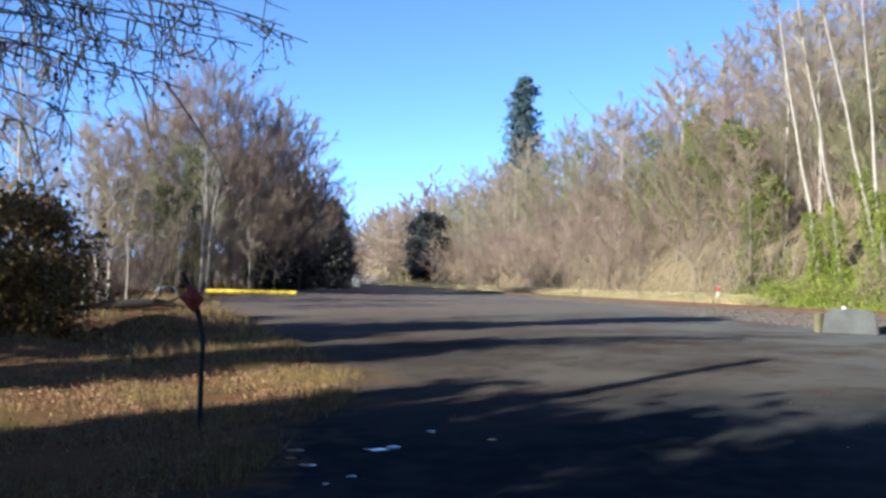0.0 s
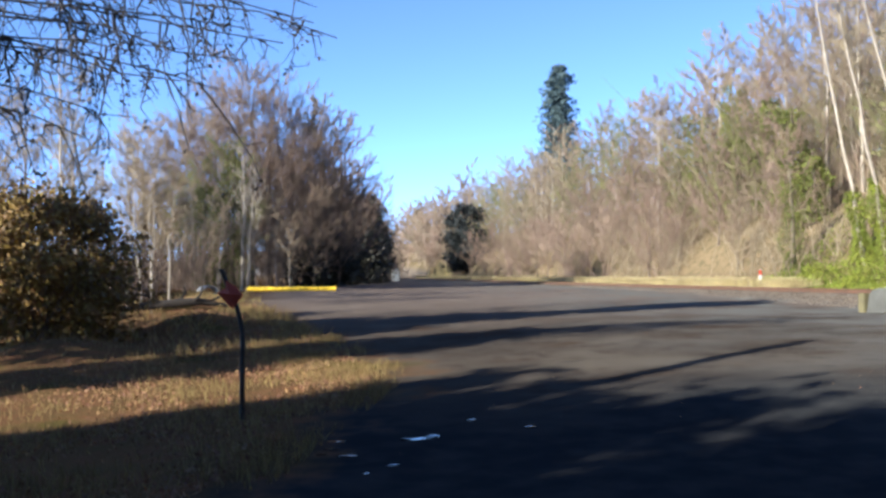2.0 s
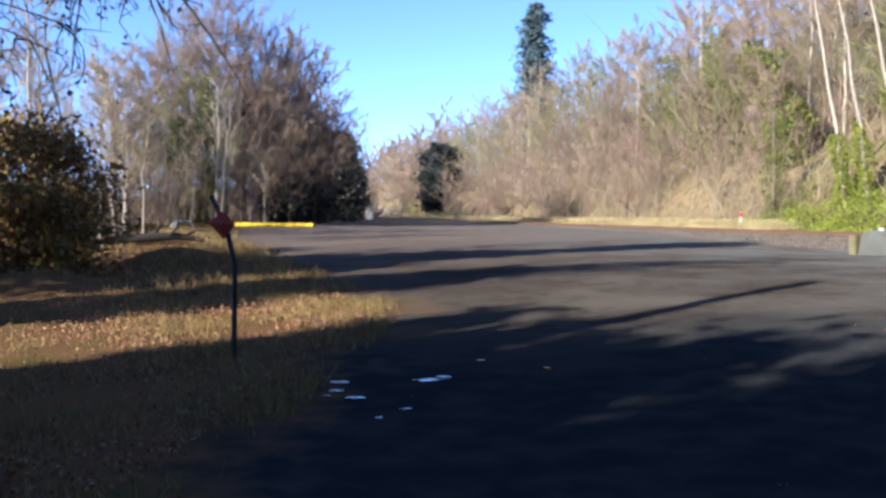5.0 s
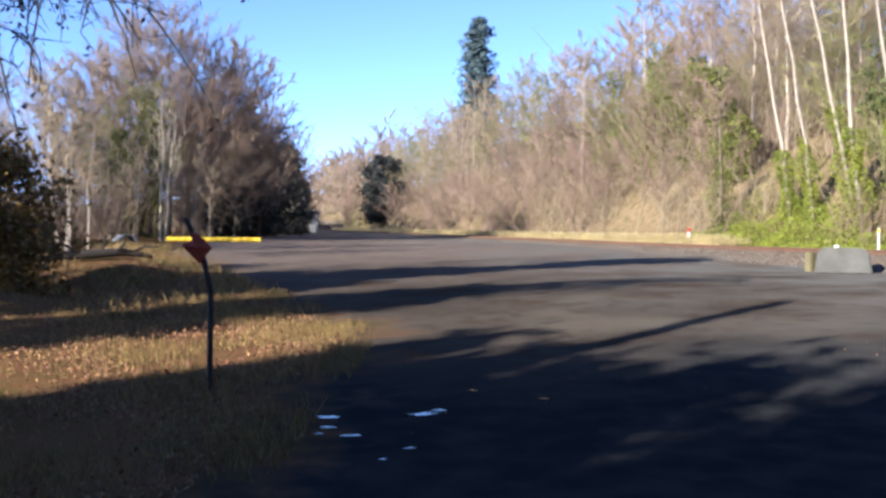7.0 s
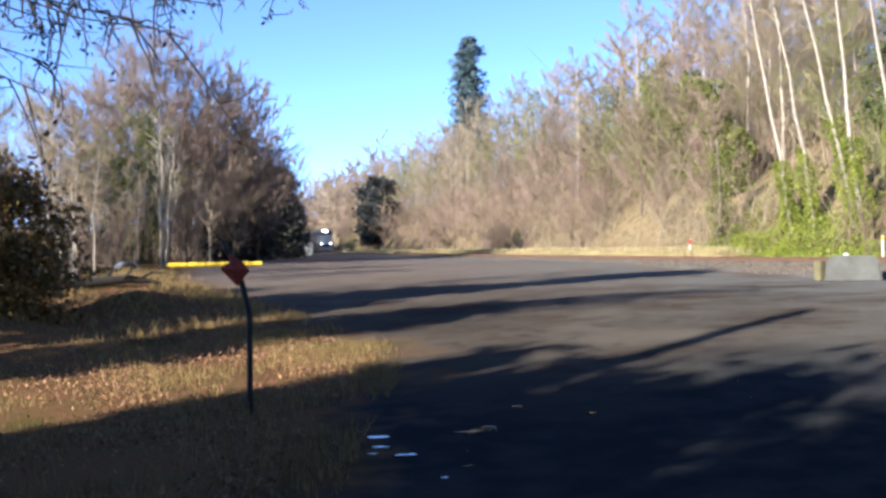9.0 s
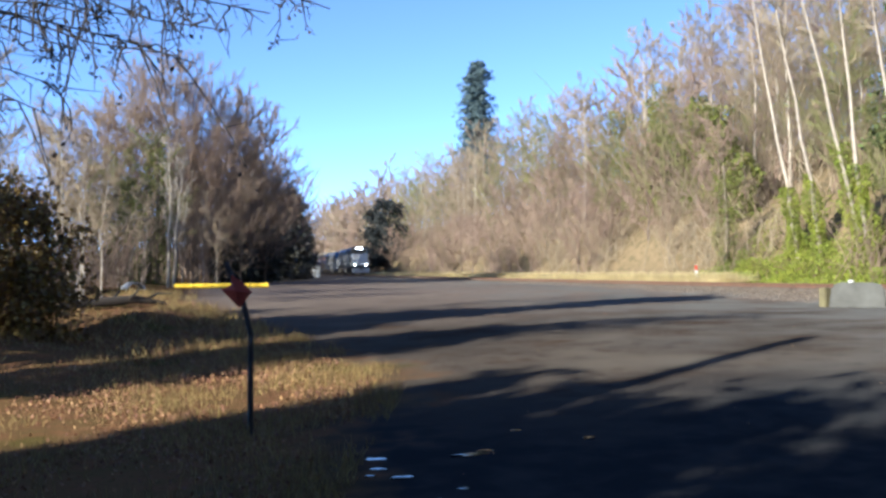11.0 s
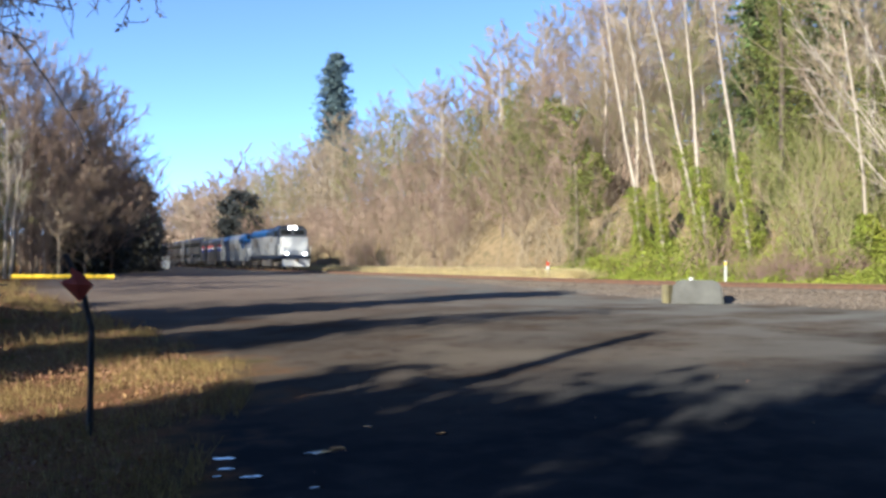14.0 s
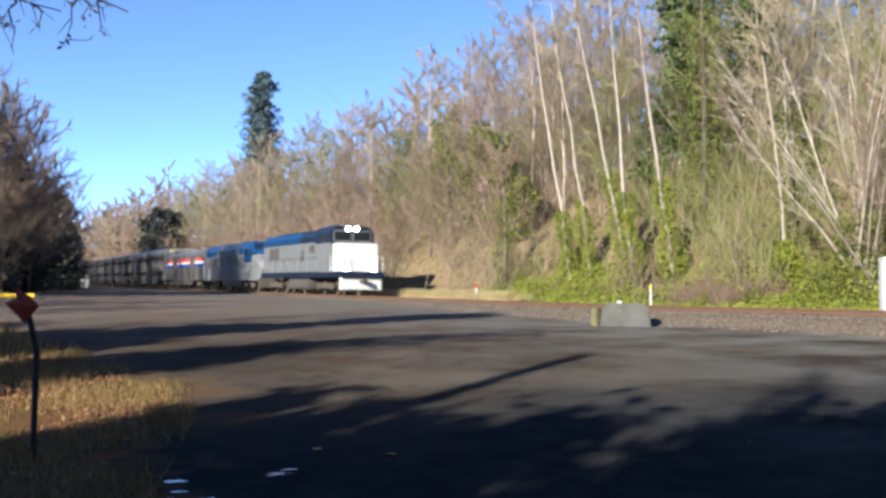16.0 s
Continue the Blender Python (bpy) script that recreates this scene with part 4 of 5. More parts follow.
# ---- things in the lot ----
def make_marker_sign():
    ob = empty("marker_post", pose(0.46, 10.5, float(ground_z(0.46, 10.5))), "bent dark steel post with a dented red diamond", "sign post")
    g = Geo()
    pts = [(0, 0, -0.3), (0.005, 0, 0.7), (0.01, 0, 1.15), (-0.07, 0, 1.50), (-0.27, 0, 1.97)]
    v = []
    for x, y, z in pts:
        v += [(x - 0.034, 0.0, z), (x - 0.015, -0.026, z), (x + 0.015, -0.026, z), (x + 0.034, 0.0, z), (x + 0.026, 0.007, z), (x + 0.011, -0.016, z), (x - 0.011, -0.016, z), (x - 0.026, 0.007, z)]
    g.add(v, [(i + 8 * k, (i + 1) % 8 + 8 * k, (i + 1) % 8 + 8 * k + 8, i + 8 * k + 8) for k in range(4) for i in range(8)])
    part("post", g, M["dark_metal"], ob)
    bm = bmesh.new()
    grid = []
    for sgn in (0, 1):
        row = []
        for x, y, z in ((-0.05, -0.03, 0.175), (0.155, -0.05, 0.0), (0.03, -0.03, -0.165), (-0.15, -0.02, 0.03), (0.0, -0.06, 0.01), (0.075, -0.035, 0.095), (-0.05, -0.03, 0.08)):
            row.append(bm.verts.new((x * 1.1 - 0.15, y + 0.004 * sgn, z * 1.1 + 1.63)))
        grid.append(row)
    for sgn, row in enumerate(grid):
        for a, b in ((0, 5), (5, 1), (1, 2), (2, 3), (3, 6), (6, 0)):
            f = (row[a], row[b], row[4])
            bm.faces.new(f if sgn == 0 else f[::-1])
    ring = (0, 5, 1, 2, 3, 6)
    for k in range(6):
        a, b = ring[k], ring[(k + 1) % 6]
        bm.faces.new((grid[0][b], grid[0][a], grid[1][a], grid[1][b]))
    plate = part("diamond_plate", bm, M["red"], ob, "dented red reflective plate")
    for z in (1.57, 1.70):
        bm = bmesh.new()
        rod(bm, (-0.15 - (z - 1.63) * 0.3, -0.072, z), (-0.15 - (z - 1.63) * 0.3, -0.05, z), 0.008, n=6)
        part("bolt", bm, M["dark_metal"], plate)


def make_barrier():
    """A yellow pipe barrier on short posts."""
    a, b = Vector((-3.45, 57.0)), Vector((1.9, 56.8))
    d = b - a
    z = 1.22
    ob = empty("barrier_gate", pose(a.x, a.y, 0, 0, 0, math.degrees(math.atan2(d.y, d.x))), "yellow painted steel pipe barrier across the track", "barrier")
    L = d.length
    for k in range(5):
        x0, x1 = L * k / 5 + 0.02, L * (k + 1) / 5 - 0.02
        bm = bmesh.new()
        rod(bm, (x0, 0, z + 0.03), (x1, 0, z + 0.03), 0.13, n=14)
        part("pipe_section", bm, M["yellow"], ob)
    for k in range(1, 5):
        bm = bmesh.new()
        rod(bm, (L * k / 5 - 0.03, 0, z + 0.03), (L * k / 5 + 0.03, 0, z + 0.03), 0.105, n=14)
        part("joint_band", bm, M["dark_metal"], ob)
    for x in (0.3, L * 0.5, L - 0.3):
        g = float(ground_z(a.x + d.x * x / L, a.y + d.y * x / L))
        part("post", boxes((x - 0.06, -0.06, g - 0.3, x + 0.06, 0.06, z), bevel=0.01), M["wood"], ob)


def make_white_pipe():
    x, y = -5.4, 54.5
    bm = bmesh.new()
    n = 14
    rows = []
    for k in range(2):
        for r in (0.42, 0.36):
            rows.append([bm.verts.new((math.cos(math.pi * i / n) * r * 1.25, (-0.5, 0.7)[k], math.sin(math.pi * i / n) * r)) for i in range(n + 1)])
    for i in range(n):
        bm.faces.new((rows[0][i], rows[0][i + 1], rows[2][i + 1], rows[2][i]))
        bm.faces.new((rows[1][i + 1], rows[1][i], rows[3][i], rows[3][i + 1]))
        bm.faces.new((rows[0][i + 1], rows[0][i], rows[1][i], rows[1][i + 1]))
        bm.faces.new((rows[2][i], rows[2][i + 1], rows[3][i + 1], rows[3][i]))
    ob = empty("drain_cover", pose(x, y, float(ground_z(x, y)) - 0.03, 0, 0, 20), "white arched drain cover beside the wood", "drain cover")
    part("arch", bm, M["white"], ob)


def make_block():
    """The concrete block at the foot of the ballast."""
    ob = empty("concrete_block", pose(18.9, 26.0, float(ground_z(18.9, 26.0)) - 0.04, 0, 0, 22), "weathered grey concrete block with sloping sides", "concrete block")
    prof = [(-0.82, 0), (0.82, 0), (0.76, 0.66), (0.55, 0.8), (-0.5, 0.82), (-0.72, 0.7)]
    bm = prism(prof, -0.45, 0.45)
    bmesh.ops.rotate(bm, verts=bm.verts, cent=(0, 0, 0), matrix=Matrix.Rotation(radians(-55), 3, "Z"))
    bmesh.ops.bevel(bm, geom=list(bm.edges), offset=0.05, segments=2, affect="EDGES", clamp_overlap=True)
    part("body", bm, M["concrete"], ob)
    bm = bmesh.new()
    rod(bm, (-0.15, 0.1, 0.8), (-0.15, 0.1, 0.88), 0.08, n=10)
    part("lifting_eye", bm, M["white"], ob)
    x, y = 18.45, 27.0
    ob = empty("wooden_stub", pose(x, y, float(ground_z(x, y)) - 0.05, 0, 0, 15), "mossy weathered timber stub by the block", "timber post")
    part("post", boxes((-0.14, -0.14, 0, 0.14, 0.14, 0.66), bevel=0.03), M["wood"], ob)


def make_posts():
    for k, (x, y, h) in enumerate(((27.0, 53.2, 1.2), (27.0, 35.5, 1.15))):
        ob = empty("marker_stake", pose(x, y, float(ground_z(x, y)) - 0.05), "slim white marker stake with an orange top beside the rails" if k == 0 else "slim white marker stake beside the rails", "marker stake", "marker stakes")
        w = 0.09 if k == 0 else 0.05
        part("stake", boxes((-w, -0.025, 0, w, 0.025, h), bevel=0.012), M["white"], ob)
        if k == 0:
            part("orange_band", boxes((-w - 0.004, -0.03, h - 0.32, w + 0.004, 0.03, h - 0.02), bevel=0.01), M["red"], ob)
        else:
            part("top_band", boxes((-w - 0.004, -0.03, h - 0.2, w + 0.004, 0.03, h - 0.06), bevel=0.01), M["yellow"], ob)
    # signal cabinet far along the track, white sign case near it on the other side
    x, y = 11.6, 150.0
    ob = empty("signal_cabinet", pose(x, y, float(ground_z(x, y))), "white painted signal cabinet beside the track", "cabinet")
    part("body", boxes((-0.55, -0.4, 0, 0.55, 0.4, 1.9), bevel=0.03), M["white"], ob)
    part("roof", boxes((-0.62, -0.47, 1.9, 0.62, 0.47, 1.98), bevel=0.02), M["steel_dull"], ob)
    part("door", boxes((-0.45, -0.43, 0.12, 0.45, -0.4, 1.8), bevel=0.01), M["white"], ob)
    x, y = 27.4, 22.6
    ob = empty("signal_cabinet", pose(x, y, float(ground_z(x, y)), 0, 0, -35), "tall white metal case beside the rails", "cabinet")
    part("body", boxes((-0.45, -0.3, 0, 0.45, 0.3, 1.95), bevel=0.03), M["white"], ob)
    part("door", boxes((-0.38, -0.33, 0.1, 0.38, -0.3, 1.85), bevel=0.01), M["white"], ob)
    # leaning dead stump far off
    x, y = 26.9, 226.0
    ob = empty("dead_snag", pose(x, y, float(ground_z(x, y)), 0, 28, 0), "dark leaning dead snag in yellow grass", "snag")
    bm = bmesh.new()
    rod(bm, (0, 0, -0.3), (0, 0, 3.0), 0.42, 0.24, 9)
    part("trunk", bm, M["bark"], ob)
    rng = np.random.default_rng(19)
    n = 5000
    y = rng.uniform(205, 245, n)
    x = 27.6 + np.clip(rng.normal(0, 1.2, n), -1.3, 4)
    z = ground_z(x, y)
    g = Geo()
    g.tubes(np.stack([x, y, z, x + rng.normal(0, 0.3, n), y, z + rng.uniform(0.5, 2.2, n), np.full(n, 0.05), np.full(n, 0.01)], 1), 3)
    tagged(new("tall_grass", g.mesh("tall_grass", M["straw"])), "tall yellow dead grass beside the track", "grass", kind="stuff")


def make_puddles():
    rng = np.random.default_rng(31)
    for x, y, r in ((2.57, 8.6, 0.10), (2.75, 8.72, 0.05), (1.6, 8.3, 0.055), (1.65, 8.75, 0.08), (1.5, 8.05, 0.03), (1.78, 7.9, 0.06), (2.2, 7.3, 0.04), (3.9, 8.9, 0.04), (3.3, 9.6, 0.035), (1.95, 7.0, 0.035)):
        bm = bmesh.new()
        ring = []
        for k in range(16):
            a = k * math.pi / 8
            q = r * rng.uniform(0.4, 1.3)
            px, py = x + 1.6 * q * math.cos(a), y + 0.7 * q * math.sin(a)
            ring.append(bm.verts.new((px, py, float(ground_z(x, y)) + 0.012)))
        top = bm.faces.new(ring)
        low = bmesh.ops.extrude_face_region(bm, geom=[top])
        bmesh.ops.translate(bm, verts=[g for g in low["geom"] if isinstance(g, bmesh.types.BMVert)], vec=(0, 0, -0.03))
        bmesh.ops.recalc_face_normals(bm, faces=bm.faces)
        me = bpy.data.meshes.new("puddle")
        bm.to_mesh(me)
        bm.free()
        me.materials.append(M["puddle"])
        tagged(new("puddle", me), "shallow frozen puddle in the gravel", "puddle", "puddles in the lot")


def make_log():
    ob = empty("fallen_log", pose(-4.2, 34.5, float(ground_z(-4.2, 34.5)) + 0.12, 0, 0, 12), "dark rotting fallen log on the mossy verge", "log")
    g = Geo()
    g.path([(-1.9, 0, -0.05), (-0.9, 0.15, 0.08), (0.1, -0.05, 0.16), (1.0, 0.1, 0.22), (2.0, 0, 0.05)], [0.09, 0.15, 0.17, 0.14, 0.06], 9)
    part("trunk", g, M["rotten"], ob)
    for pts in (((-0.5, 0, 0.15), (-0.9, -0.15, 0.45), (-1.4, -0.2, 0.55)), ((0.7, 0, 0.2), (1.0, -0.2, 0.5), (1.05, -0.3, 0.85)), ((0.2, 0, 0.2), (0.45, 0.1, 0.55), (0.4, 0.2, 0.8)), ((1.3, 0.05, 0.2), (1.7, -0.1, 0.42), (2.2, -0.1, 0.4))):
        g = Geo()
        g.path(pts, [0.06, 0.045, 0.02], 7)
        part("broken_branch", g, M["rotten"], ob)


make_puddles()
make_log()
make_marker_sign()
make_barrier()
make_white_pipe()
make_block()
make_posts()


# ---- train ----
# each vehicle runs towards -y; its own y = 0 is its front end, z = 0 the rail's top
def wheelset(parent, name, y, wheels):
    """A bogie: side frames, wheels and axle boxes."""
    tr = part(name, boxes((-1.25, y - 1.6, 0.42, -1.05, y + 1.6, 0.78), (1.05, y - 1.6, 0.42, 1.25, y + 1.6, 0.78), (-1.05, y - 0.3, 0.5, 1.05, y + 0.3, 0.75), bevel=0.03), M["black"], parent)
    for k in range(wheels):
        yy = y + (k - (wheels - 1) / 2) * (2.7 if wheels == 2 else 1.7)
        for s in (-1, 1):
            bm = bmesh.new()
            rod(bm, (s * 0.66, yy, 0.46), (s * 0.82, yy, 0.46), 0.48, n=20)
            rod(bm, (s * 0.82, yy, 0.46), (s * 1.3, yy, 0.46), 0.16, n=10)
            part("wheel", bm, M["black"], tr)


def locomotive_hood():
    """Lead unit: wide-nosed cab, full length hood, walkway."""
    ob = empty("locomotive", pose(0, 0, 0), "silver diesel locomotive with dark blue roof and bright headlights", "locomotive", "train")
    L = 20.0
    part("frame", boxes((-1.5, 0.6, 1.15, 1.5, L - 0.4, 1.55), bevel=0.04), M["navy"], ob)
    hood = [(-1.35, 1.55), (1.35, 1.55), (1.35, 3.55), (1.32, 3.62), (-1.32, 3.62), (-1.35, 3.55)]
    part("hood", prism(hood, 4.7, L - 0.7), M["silver"], ob)
    roof = [(-1.40, 3.62), (1.40, 3.62), (1.40, 4.0), (1.05, 4.42), (-1.05, 4.42), (-1.40, 4.0)]
    part("hood_roof", prism(roof, 4.7, 9.5), M["navy"], ob)
    part("hood_roof", prism(roof, 9.5, L - 0.75), M["blue"], ob, "blue roof")
    cab = [(-1.52, 1.5), (1.52, 1.5), (1.52, 3.45), (-1.52, 3.45)]
    part("cab", prism(cab, 2.6, 4.75), M["silver"], ob)
    cabtop = [(-1.53, 3.45), (1.53, 3.45), (1.53, 4.15), (1.15, 4.58), (-1.15, 4.58), (-1.53, 4.15)]
    part("cab_roof", prism(cabtop, 2.5, 5.6), M["navy"], ob)
    bm = boxes((-1.32, 0.95, 1.3, 1.32, 2.65, 3.4), bevel=0.10)
    part("nose", bm, M["white"], ob, "white flat nose")
    for x0, x1 in ((-1.25, -0.12), (0.12, 1.25)):
        w = part("windscreen", boxes((x0, 2.44, 3.62, x1, 2.5, 4.2), bevel=0.02), M["glass"], ob)
        part("surround", boxes((x0 - 0.06, 2.46, 3.55, x0, 2.515, 4.27), (x1, 2.46, 3.55, x1 + 0.06, 2.515, 4.27), (x0 - 0.06, 2.46, 4.2, x1 + 0.06, 2.515, 4.27), (x0 - 0.06, 2.46, 3.55, x1 + 0.06, 2.515, 3.62)), M["silver"], w)
    for s in (-1, 1):
        part("side_window", boxes((s * 1.50, 3.1, 3.0 + 0.5, s * 1.545, 4.2, 4.05), bevel=0.01) if s > 0 else boxes((-1.545, 3.1, 3.5, -1.50, 4.2, 4.05), bevel=0.01), M["glass"], ob)
        bm = bmesh.new()
        rod(bm, (s * 0.28, 2.42, 4.38), (s * 0.28, 2.5, 4.38), 0.17, n=14)
        part("headlight", bm, M["headlight"], ob)
        bm = bmesh.new()
        rod(bm, (s * 0.95, 0.82, 1.62), (s * 0.95, 0.96, 1.62), 0.14, n=12)
        part("ditch_light", bm, M["headlight"], ob)
        bm = bmesh.new()
        for y in (0.7, 1.6, 2.5):
            rod(bm, (s * 1.48, y, 1.5), (s * 1.48, y, 2.5), 0.022, n=6)
        rod(bm, (s * 1.48, 0.7, 2.5), (s * 1.48, 2.5, 2.5), 0.022, n=6)
        rod(bm, (s * 1.1, 0.62, 1.4), (s * 1.1, 0.62, 2.6), 0.022, n=6)
        part("handrail", bm, M["white"], ob)
        bm = bmesh.new()
        for k in range(7):
            y = 5.4 + k * 2.1
            rod(bm, (s * 1.47, y, 1.55), (s * 1.47, y, 2.55), 0.018, n=5)
        rod(bm, (s * 1.47, 5.4, 2.55), (s * 1.47, 18.0, 2.55), 0.018, n=5)
        part("side_handrail", bm, M["silver"], ob)
        for y0, y1, z0, z1 in ((6.2, 7.4, 2.9, 3.4), (8.2, 9.6, 1.8, 3.3), (10.4, 11.8, 1.8, 3.3), (12.6, 14.0, 1.8, 3.3), (15.0, 17.6, 2.5, 3.45)):
            x0, x1 = (1.34, 1.375) if s > 0 else (-1.375, -1.34)
            part("door_panel" if z0 < 2 else "grille", boxes((x0, y0, z0, x1, y1, z1), bevel=0.01), M["silver"] if z0 < 2 else M["steel_dull"], ob)
        # shield shaped dark patch on the hood
        x0, x1 = (1.376, 1.385) if s > 0 else (-1.385, -1.376)
        part("crest", boxes((x0, 8.6, 2.3, x1, 9.3, 3.1), bevel=0.003), M["steel_dull"], ob)
    part("pilot", boxes((-1.42, 0.62, 0.35, 1.42, 0.95, 1.45), bevel=0.05), M["white"], ob, "grey pilot plate")
    part("bumper", boxes((-1.5, 0.4, 1.16, 1.5, 0.62, 1.36), bevel=0.03), M["navy"], ob)
    bm = boxes((-0.14, 0.0, 0.82, 0.14, 0.65, 1.1), bevel=0.04)
    part("coupler", bm, M["black"], ob)
    part("fuel_tank", boxes((-1.35, 7.5, 0.35, 1.35, 12.4, 1.15), bevel=0.12), M["steel_dull"], ob)
    for y0, y1 in ((6, 8), (9.5, 11), (13, 16.5)):
        part("fan_housing", boxes((-0.8, y0, 4.42, 0.8, y1, 4.56), bevel=0.05), M["navy"], ob)
    bm = boxes((-0.25, 3.3, 4.58, 0.25, 4.1, 4.74), bevel=0.05)
    part("horn_box", bm, M["silver"], ob)
    wheelset(ob, "bogie", 4.2, 2)
    wheelset(ob, "bogie", 16.0, 2)
    return ob, L


def locomotive_cowl():
    """Second unit: smooth carbody with a sloping nose."""
    ob = empty("locomotive", pose(0, 0, 0), "silver streamlined diesel locomotive with blue roof and nose", "locomotive", "train")
    L = 21.0
    def hull(sections):
        bm = bmesh.new()
        rings = []
        for y, w, zs, zt in sections:
            rings.append([bm.verts.new((x * w, y, z)) for x, z in ((-1, 0.95), (1, 0.95), (1, zs), (0.72, zt), (-0.72, zt), (-1, zs))])
        for p, q in zip(rings, rings[1:]):
            for i in range(6):
                bm.faces.new((p[i], q[i], q[(i + 1) % 6], p[(i + 1) % 6]))
        bm.faces.new(rings[0][::-1])
        bm.faces.new(rings[-1])
        bmesh.ops.recalc_face_normals(bm, faces=bm.faces)
        return bm
    part("body", hull([(0.7, 1.1, 1.9, 2.3), (1.2, 1.3, 2.4, 2.75), (2.6, 1.48, 2.9, 3.2), (3.4, 1.5, 3.3, 3.6), (L - 0.6, 1.5, 3.3, 3.6)]), M["silver"], ob)
    def roof(sections):
        bm = bmesh.new()
        rings = []
        for y, zt in sections:
            rings.append([bm.verts.new(c) for c in ((-1.51, y, 3.22), (1.51, y, 3.22), (1.51, y, min(zt, 3.7)), (1.05, y, zt), (-1.05, y, zt), (-1.51, y, min(zt, 3.7)))])
        for p, q in zip(rings, rings[1:]):
            for i in range(6):
                bm.faces.new((p[i], q[i], q[(i + 1) % 6], p[(i + 1) % 6]))
        bm.faces.new(rings[0][::-1])
        bm.faces.new(rings[-1])
        bmesh.ops.recalc_face_normals(bm, faces=bm.faces)
        return bm
    part("front_roof", roof(((2.62, 3.25), (3.9, 4.32), (7.0, 4.32))), M["blue"], ob, "bright blue roof and windscreen band")
    part("mid_roof", roof(((7.0, 4.32), (15.5, 4.32))), M["silver"], ob)
    part("rear_roof", roof(((15.5, 4.32), (L - 0.62, 4.32))), M["blue"], ob, "bright blue roof")
    for s in (-1, 1):
        x0, x1 = (1.5, 1.53) if s > 0 else (-1.53, -1.5)
        part("blue_swoosh", boxes((x0, 2.7, 2.5, x1, 5.2, 3.25), bevel=0.01), M["blue"], ob)
        part("side_window", boxes((x0 * 1.005, 4.0, 3.05, x1 * 1.005, 4.8, 3.65), bevel=0.005), M["glass"], ob)
        for y0 in (7.0, 10.0, 13.0, 16.0):
            part("grille", boxes((x0, y0, 2.3, x1, y0 + 1.5, 3.1), bevel=0.008), M["steel_dull"], ob)
    bm = bmesh.new()
    rod(bm, (0, 2.55, 3.48), (0, 2.75, 3.55), 0.2, n=14)
    part("headlight", bm, M["lamp_bright"], ob)
    for x0, x1 in ((-1.1, -0.1), (0.1, 1.1)):
        bm = boxes((x0, -0.02, -0.3, x1, 0.02, 0.3), bevel=0.01)
        bmesh.ops.rotate(bm, verts=bm.verts, cent=(0, 0, 0), matrix=Matrix.Rotation(radians(-50), 3, "X"))
        bmesh.ops.translate(bm, verts=bm.verts, vec=(0, 3.28, 3.85))
        part("windscreen", bm, M["glass"], ob)
    part("pilot", boxes((-1.35, 0.5, 0.35, 1.35, 0.9, 1.2), bevel=0.06), M["steel_dull"], ob)
    part("skirt", boxes((-1.42, 6.5, 0.4, 1.42, 13.5, 1.0), bevel=0.08), M["steel_dull"], ob)
    part("coupler", boxes((-0.14, 0, 0.82, 0.14, 0.6, 1.1), bevel=0.03), M["black"], ob)
    wheelset(ob, "bogie", 4.2, 2)
    wheelset(ob, "bogie", 16.8, 2)
    return ob, L


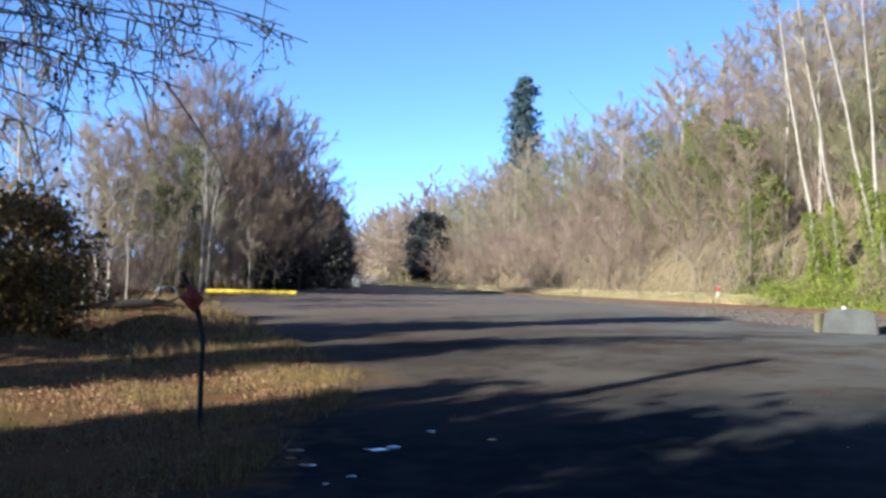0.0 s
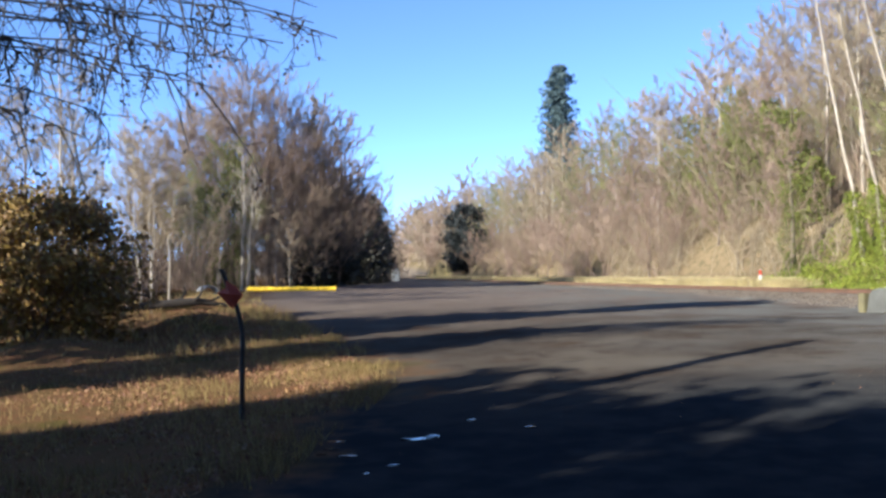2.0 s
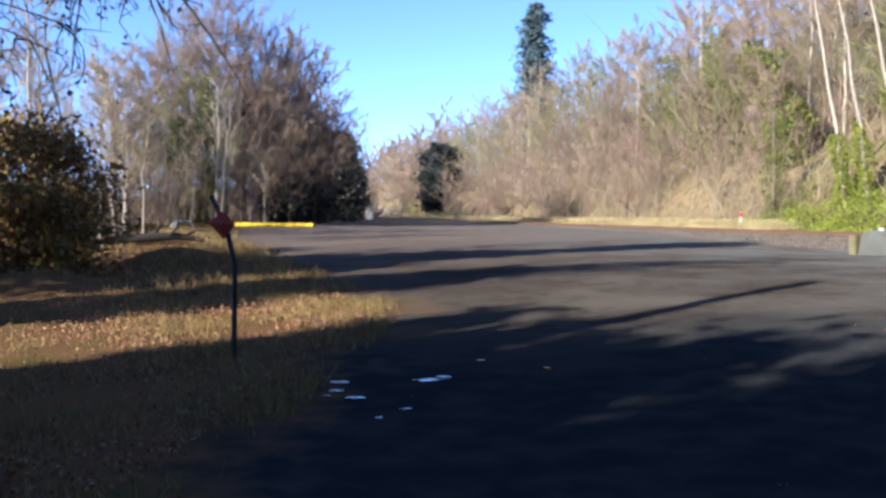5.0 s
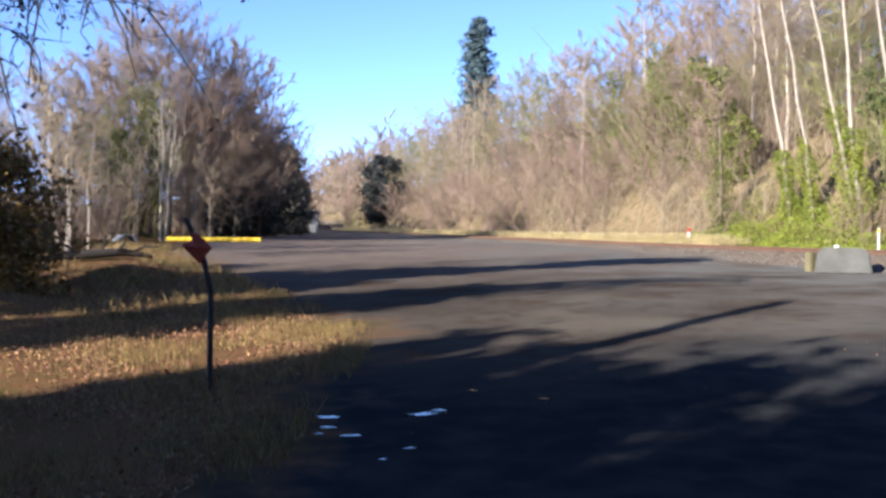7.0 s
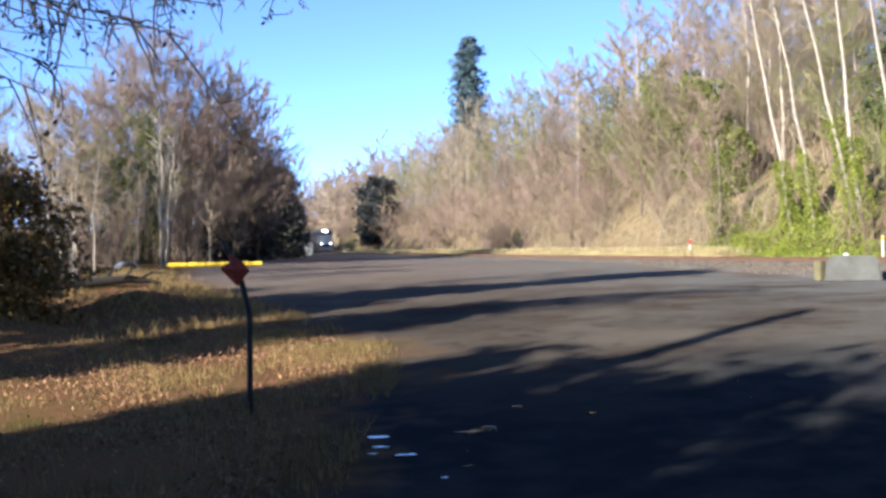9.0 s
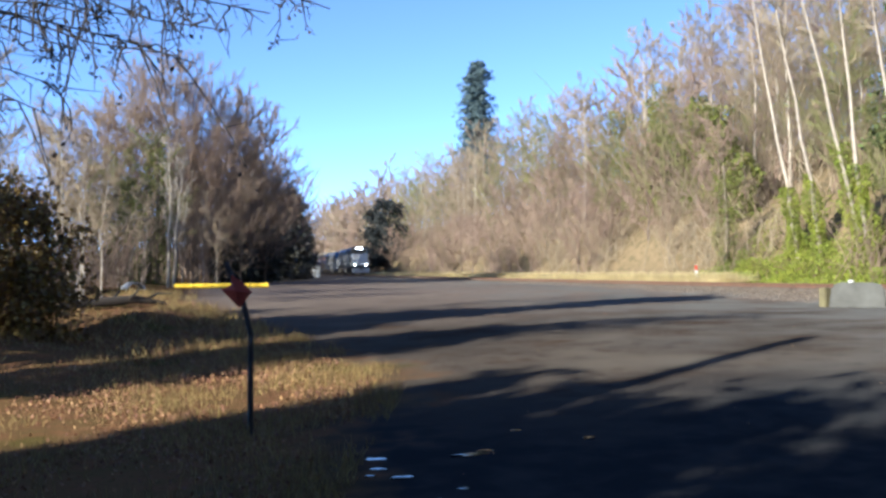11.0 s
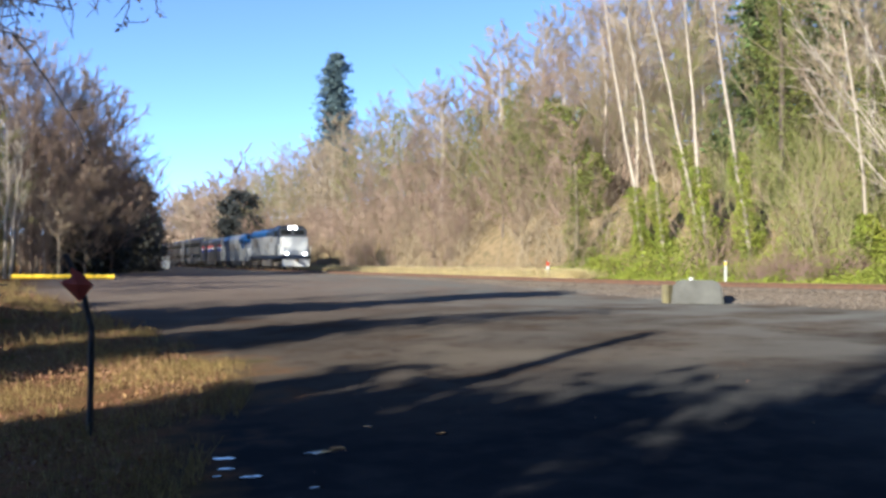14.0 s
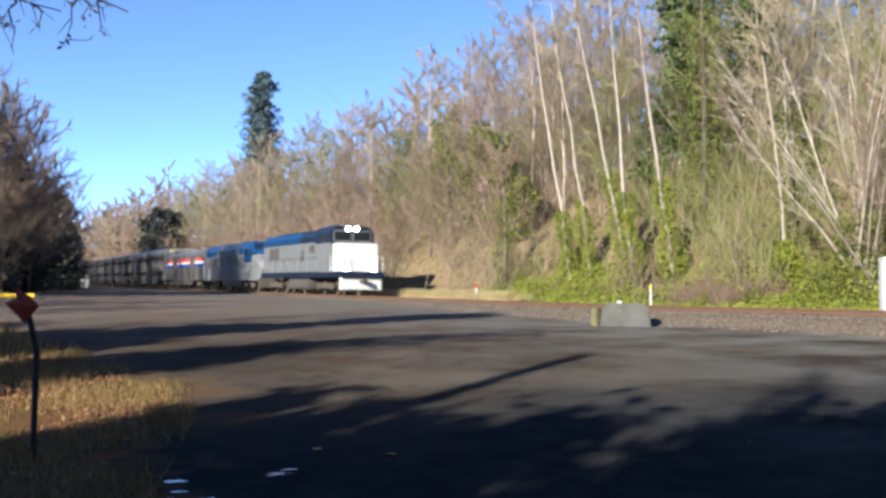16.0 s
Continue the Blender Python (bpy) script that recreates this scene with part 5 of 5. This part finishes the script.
def carriage(kind):
    """A baggage car with a tricolour stripe, or a two-level coach."""
    if kind == "baggage":
        ob = empty("baggage_car", pose(0, 0, 0), "stainless baggage car with a red, white and blue stripe", "railway car", "train")
        L, top, mat = 22.5, 4.25, M["steel"]
    else:
        ob = empty("passenger_car", pose(0, 0, 0), "tall two-level stainless passenger car with window bands", "railway car", "train")
        L, top, mat = 25.9, 4.9, M["steel"]
    w = 1.5
    prof = [(-w, 0.95), (w, 0.95), (w, top - 0.55), (w * 0.93, top - 0.25), (w * 0.6, top), (-w * 0.6, top), (-w * 0.93, top - 0.25), (-w, top - 0.55)]
    part("body", prism(prof, 0.35, L - 0.35), mat, ob)
    for y in (0.0, L - 0.36):
        part("gangway", boxes((-0.8, y, 1.2, 0.8, y + 0.36, min(top - 0.6, 3.9)), bevel=0.03), M["black"], ob)
        part("end_post", boxes((-1.53, y + (0.3 if y == 0 else -0.25), 0.9, 1.53, y + (0.55 if y == 0 else 0.02), top - 0.5), bevel=0.02), M["silver"], ob)
    for s in (-1, 1):
        x0, x1 = (w, w + 0.025) if s > 0 else (-w - 0.025, -w)
        if kind == "baggage":
            for z0, z1, m in ((2.95, 3.25, "train_red"), (2.70, 2.95, "white"), (2.35, 2.70, "train_blue")):
                part("stripe", boxes((x0, 0.7, z0, x1, L - 0.7, z1)), M[m], ob)
            for y0 in (5.0, 15.0):
                part("sliding_door", boxes((x0 * 1.018, y0, 1.15, x1 * 1.018, y0 + 2.4, 3.5), bevel=0.01), M["steel_dull"], ob)
        else:
            for z0, z1 in ((1.55, 2.1), (3.35, 3.95)):
                for k in range(9):
                    y0 = 1.6 + k * 2.55
                    if z0 < 2 and k == 4:
                        continue
                    part("window", boxes((x0, y0, z0, x1, y0 + 1.75, z1), bevel=0.008), M["glass"], ob)
            part("band", boxes((x0, 0.7, 2.62, x1, L - 0.7, 2.86)), M["silver"], ob)
            part("door", boxes((x0, 12.3, 1.05, x1, 13.3, 2.55), bevel=0.01), M["silver"], ob)
        part("skirt", boxes((x0 * 0.97, 6.0, 0.45, x1 * 0.97, L - 6.0, 0.95)), M["steel_dull"], ob)
    if kind == "baggage":
        part("roof_end", boxes((-1.25, L - 4.6, top, 1.25, L - 0.5, top + 0.45), bevel=0.12), M["roof_tan"], ob, "tan roof hatch")
    wheelset(ob, "bogie", 3.2, 2)
    wheelset(ob, "bogie", L - 3.2, 2)
    return ob, L


TRAIN_SCALE = 1.06


def make_train():
    out = []
    at = 0.0
    for make in (locomotive_hood, locomotive_cowl, lambda: carriage("baggage"), lambda: carriage("coach")):
        ob, L = make()
        for piece in ob.children_recursive:
            piece.data.transform(Matrix.Scale(TRAIN_SCALE, 4))
        out.append((ob, at))
        at += L * TRAIN_SCALE
    coach = out[-1][0]
    for _ in range(5):
        out.append((copy_thing(coach, pose(0, 0, 0)), at))
        at += 25.9 * TRAIN_SCALE
    return out


TRAIN = make_train()
FRONT_END, SPEED = 61.5, 21.0    # where the front stands at 16 s, metres per second


def motions():
    for ob, back in TRAIN:
        rows = []
        for k in range(33):
            t = k * 0.5
            y = FRONT_END + SPEED * (16 - t) + back
            x = float(track_x(y))
            x2 = float(track_x(y + 15))
            rows.append((t, pose(x, y, RAIL_Z + float(grade(y)), 0.62, 0, math.degrees(math.atan2(x - x2, 15)))))
        walk(ob, rows)


motions()
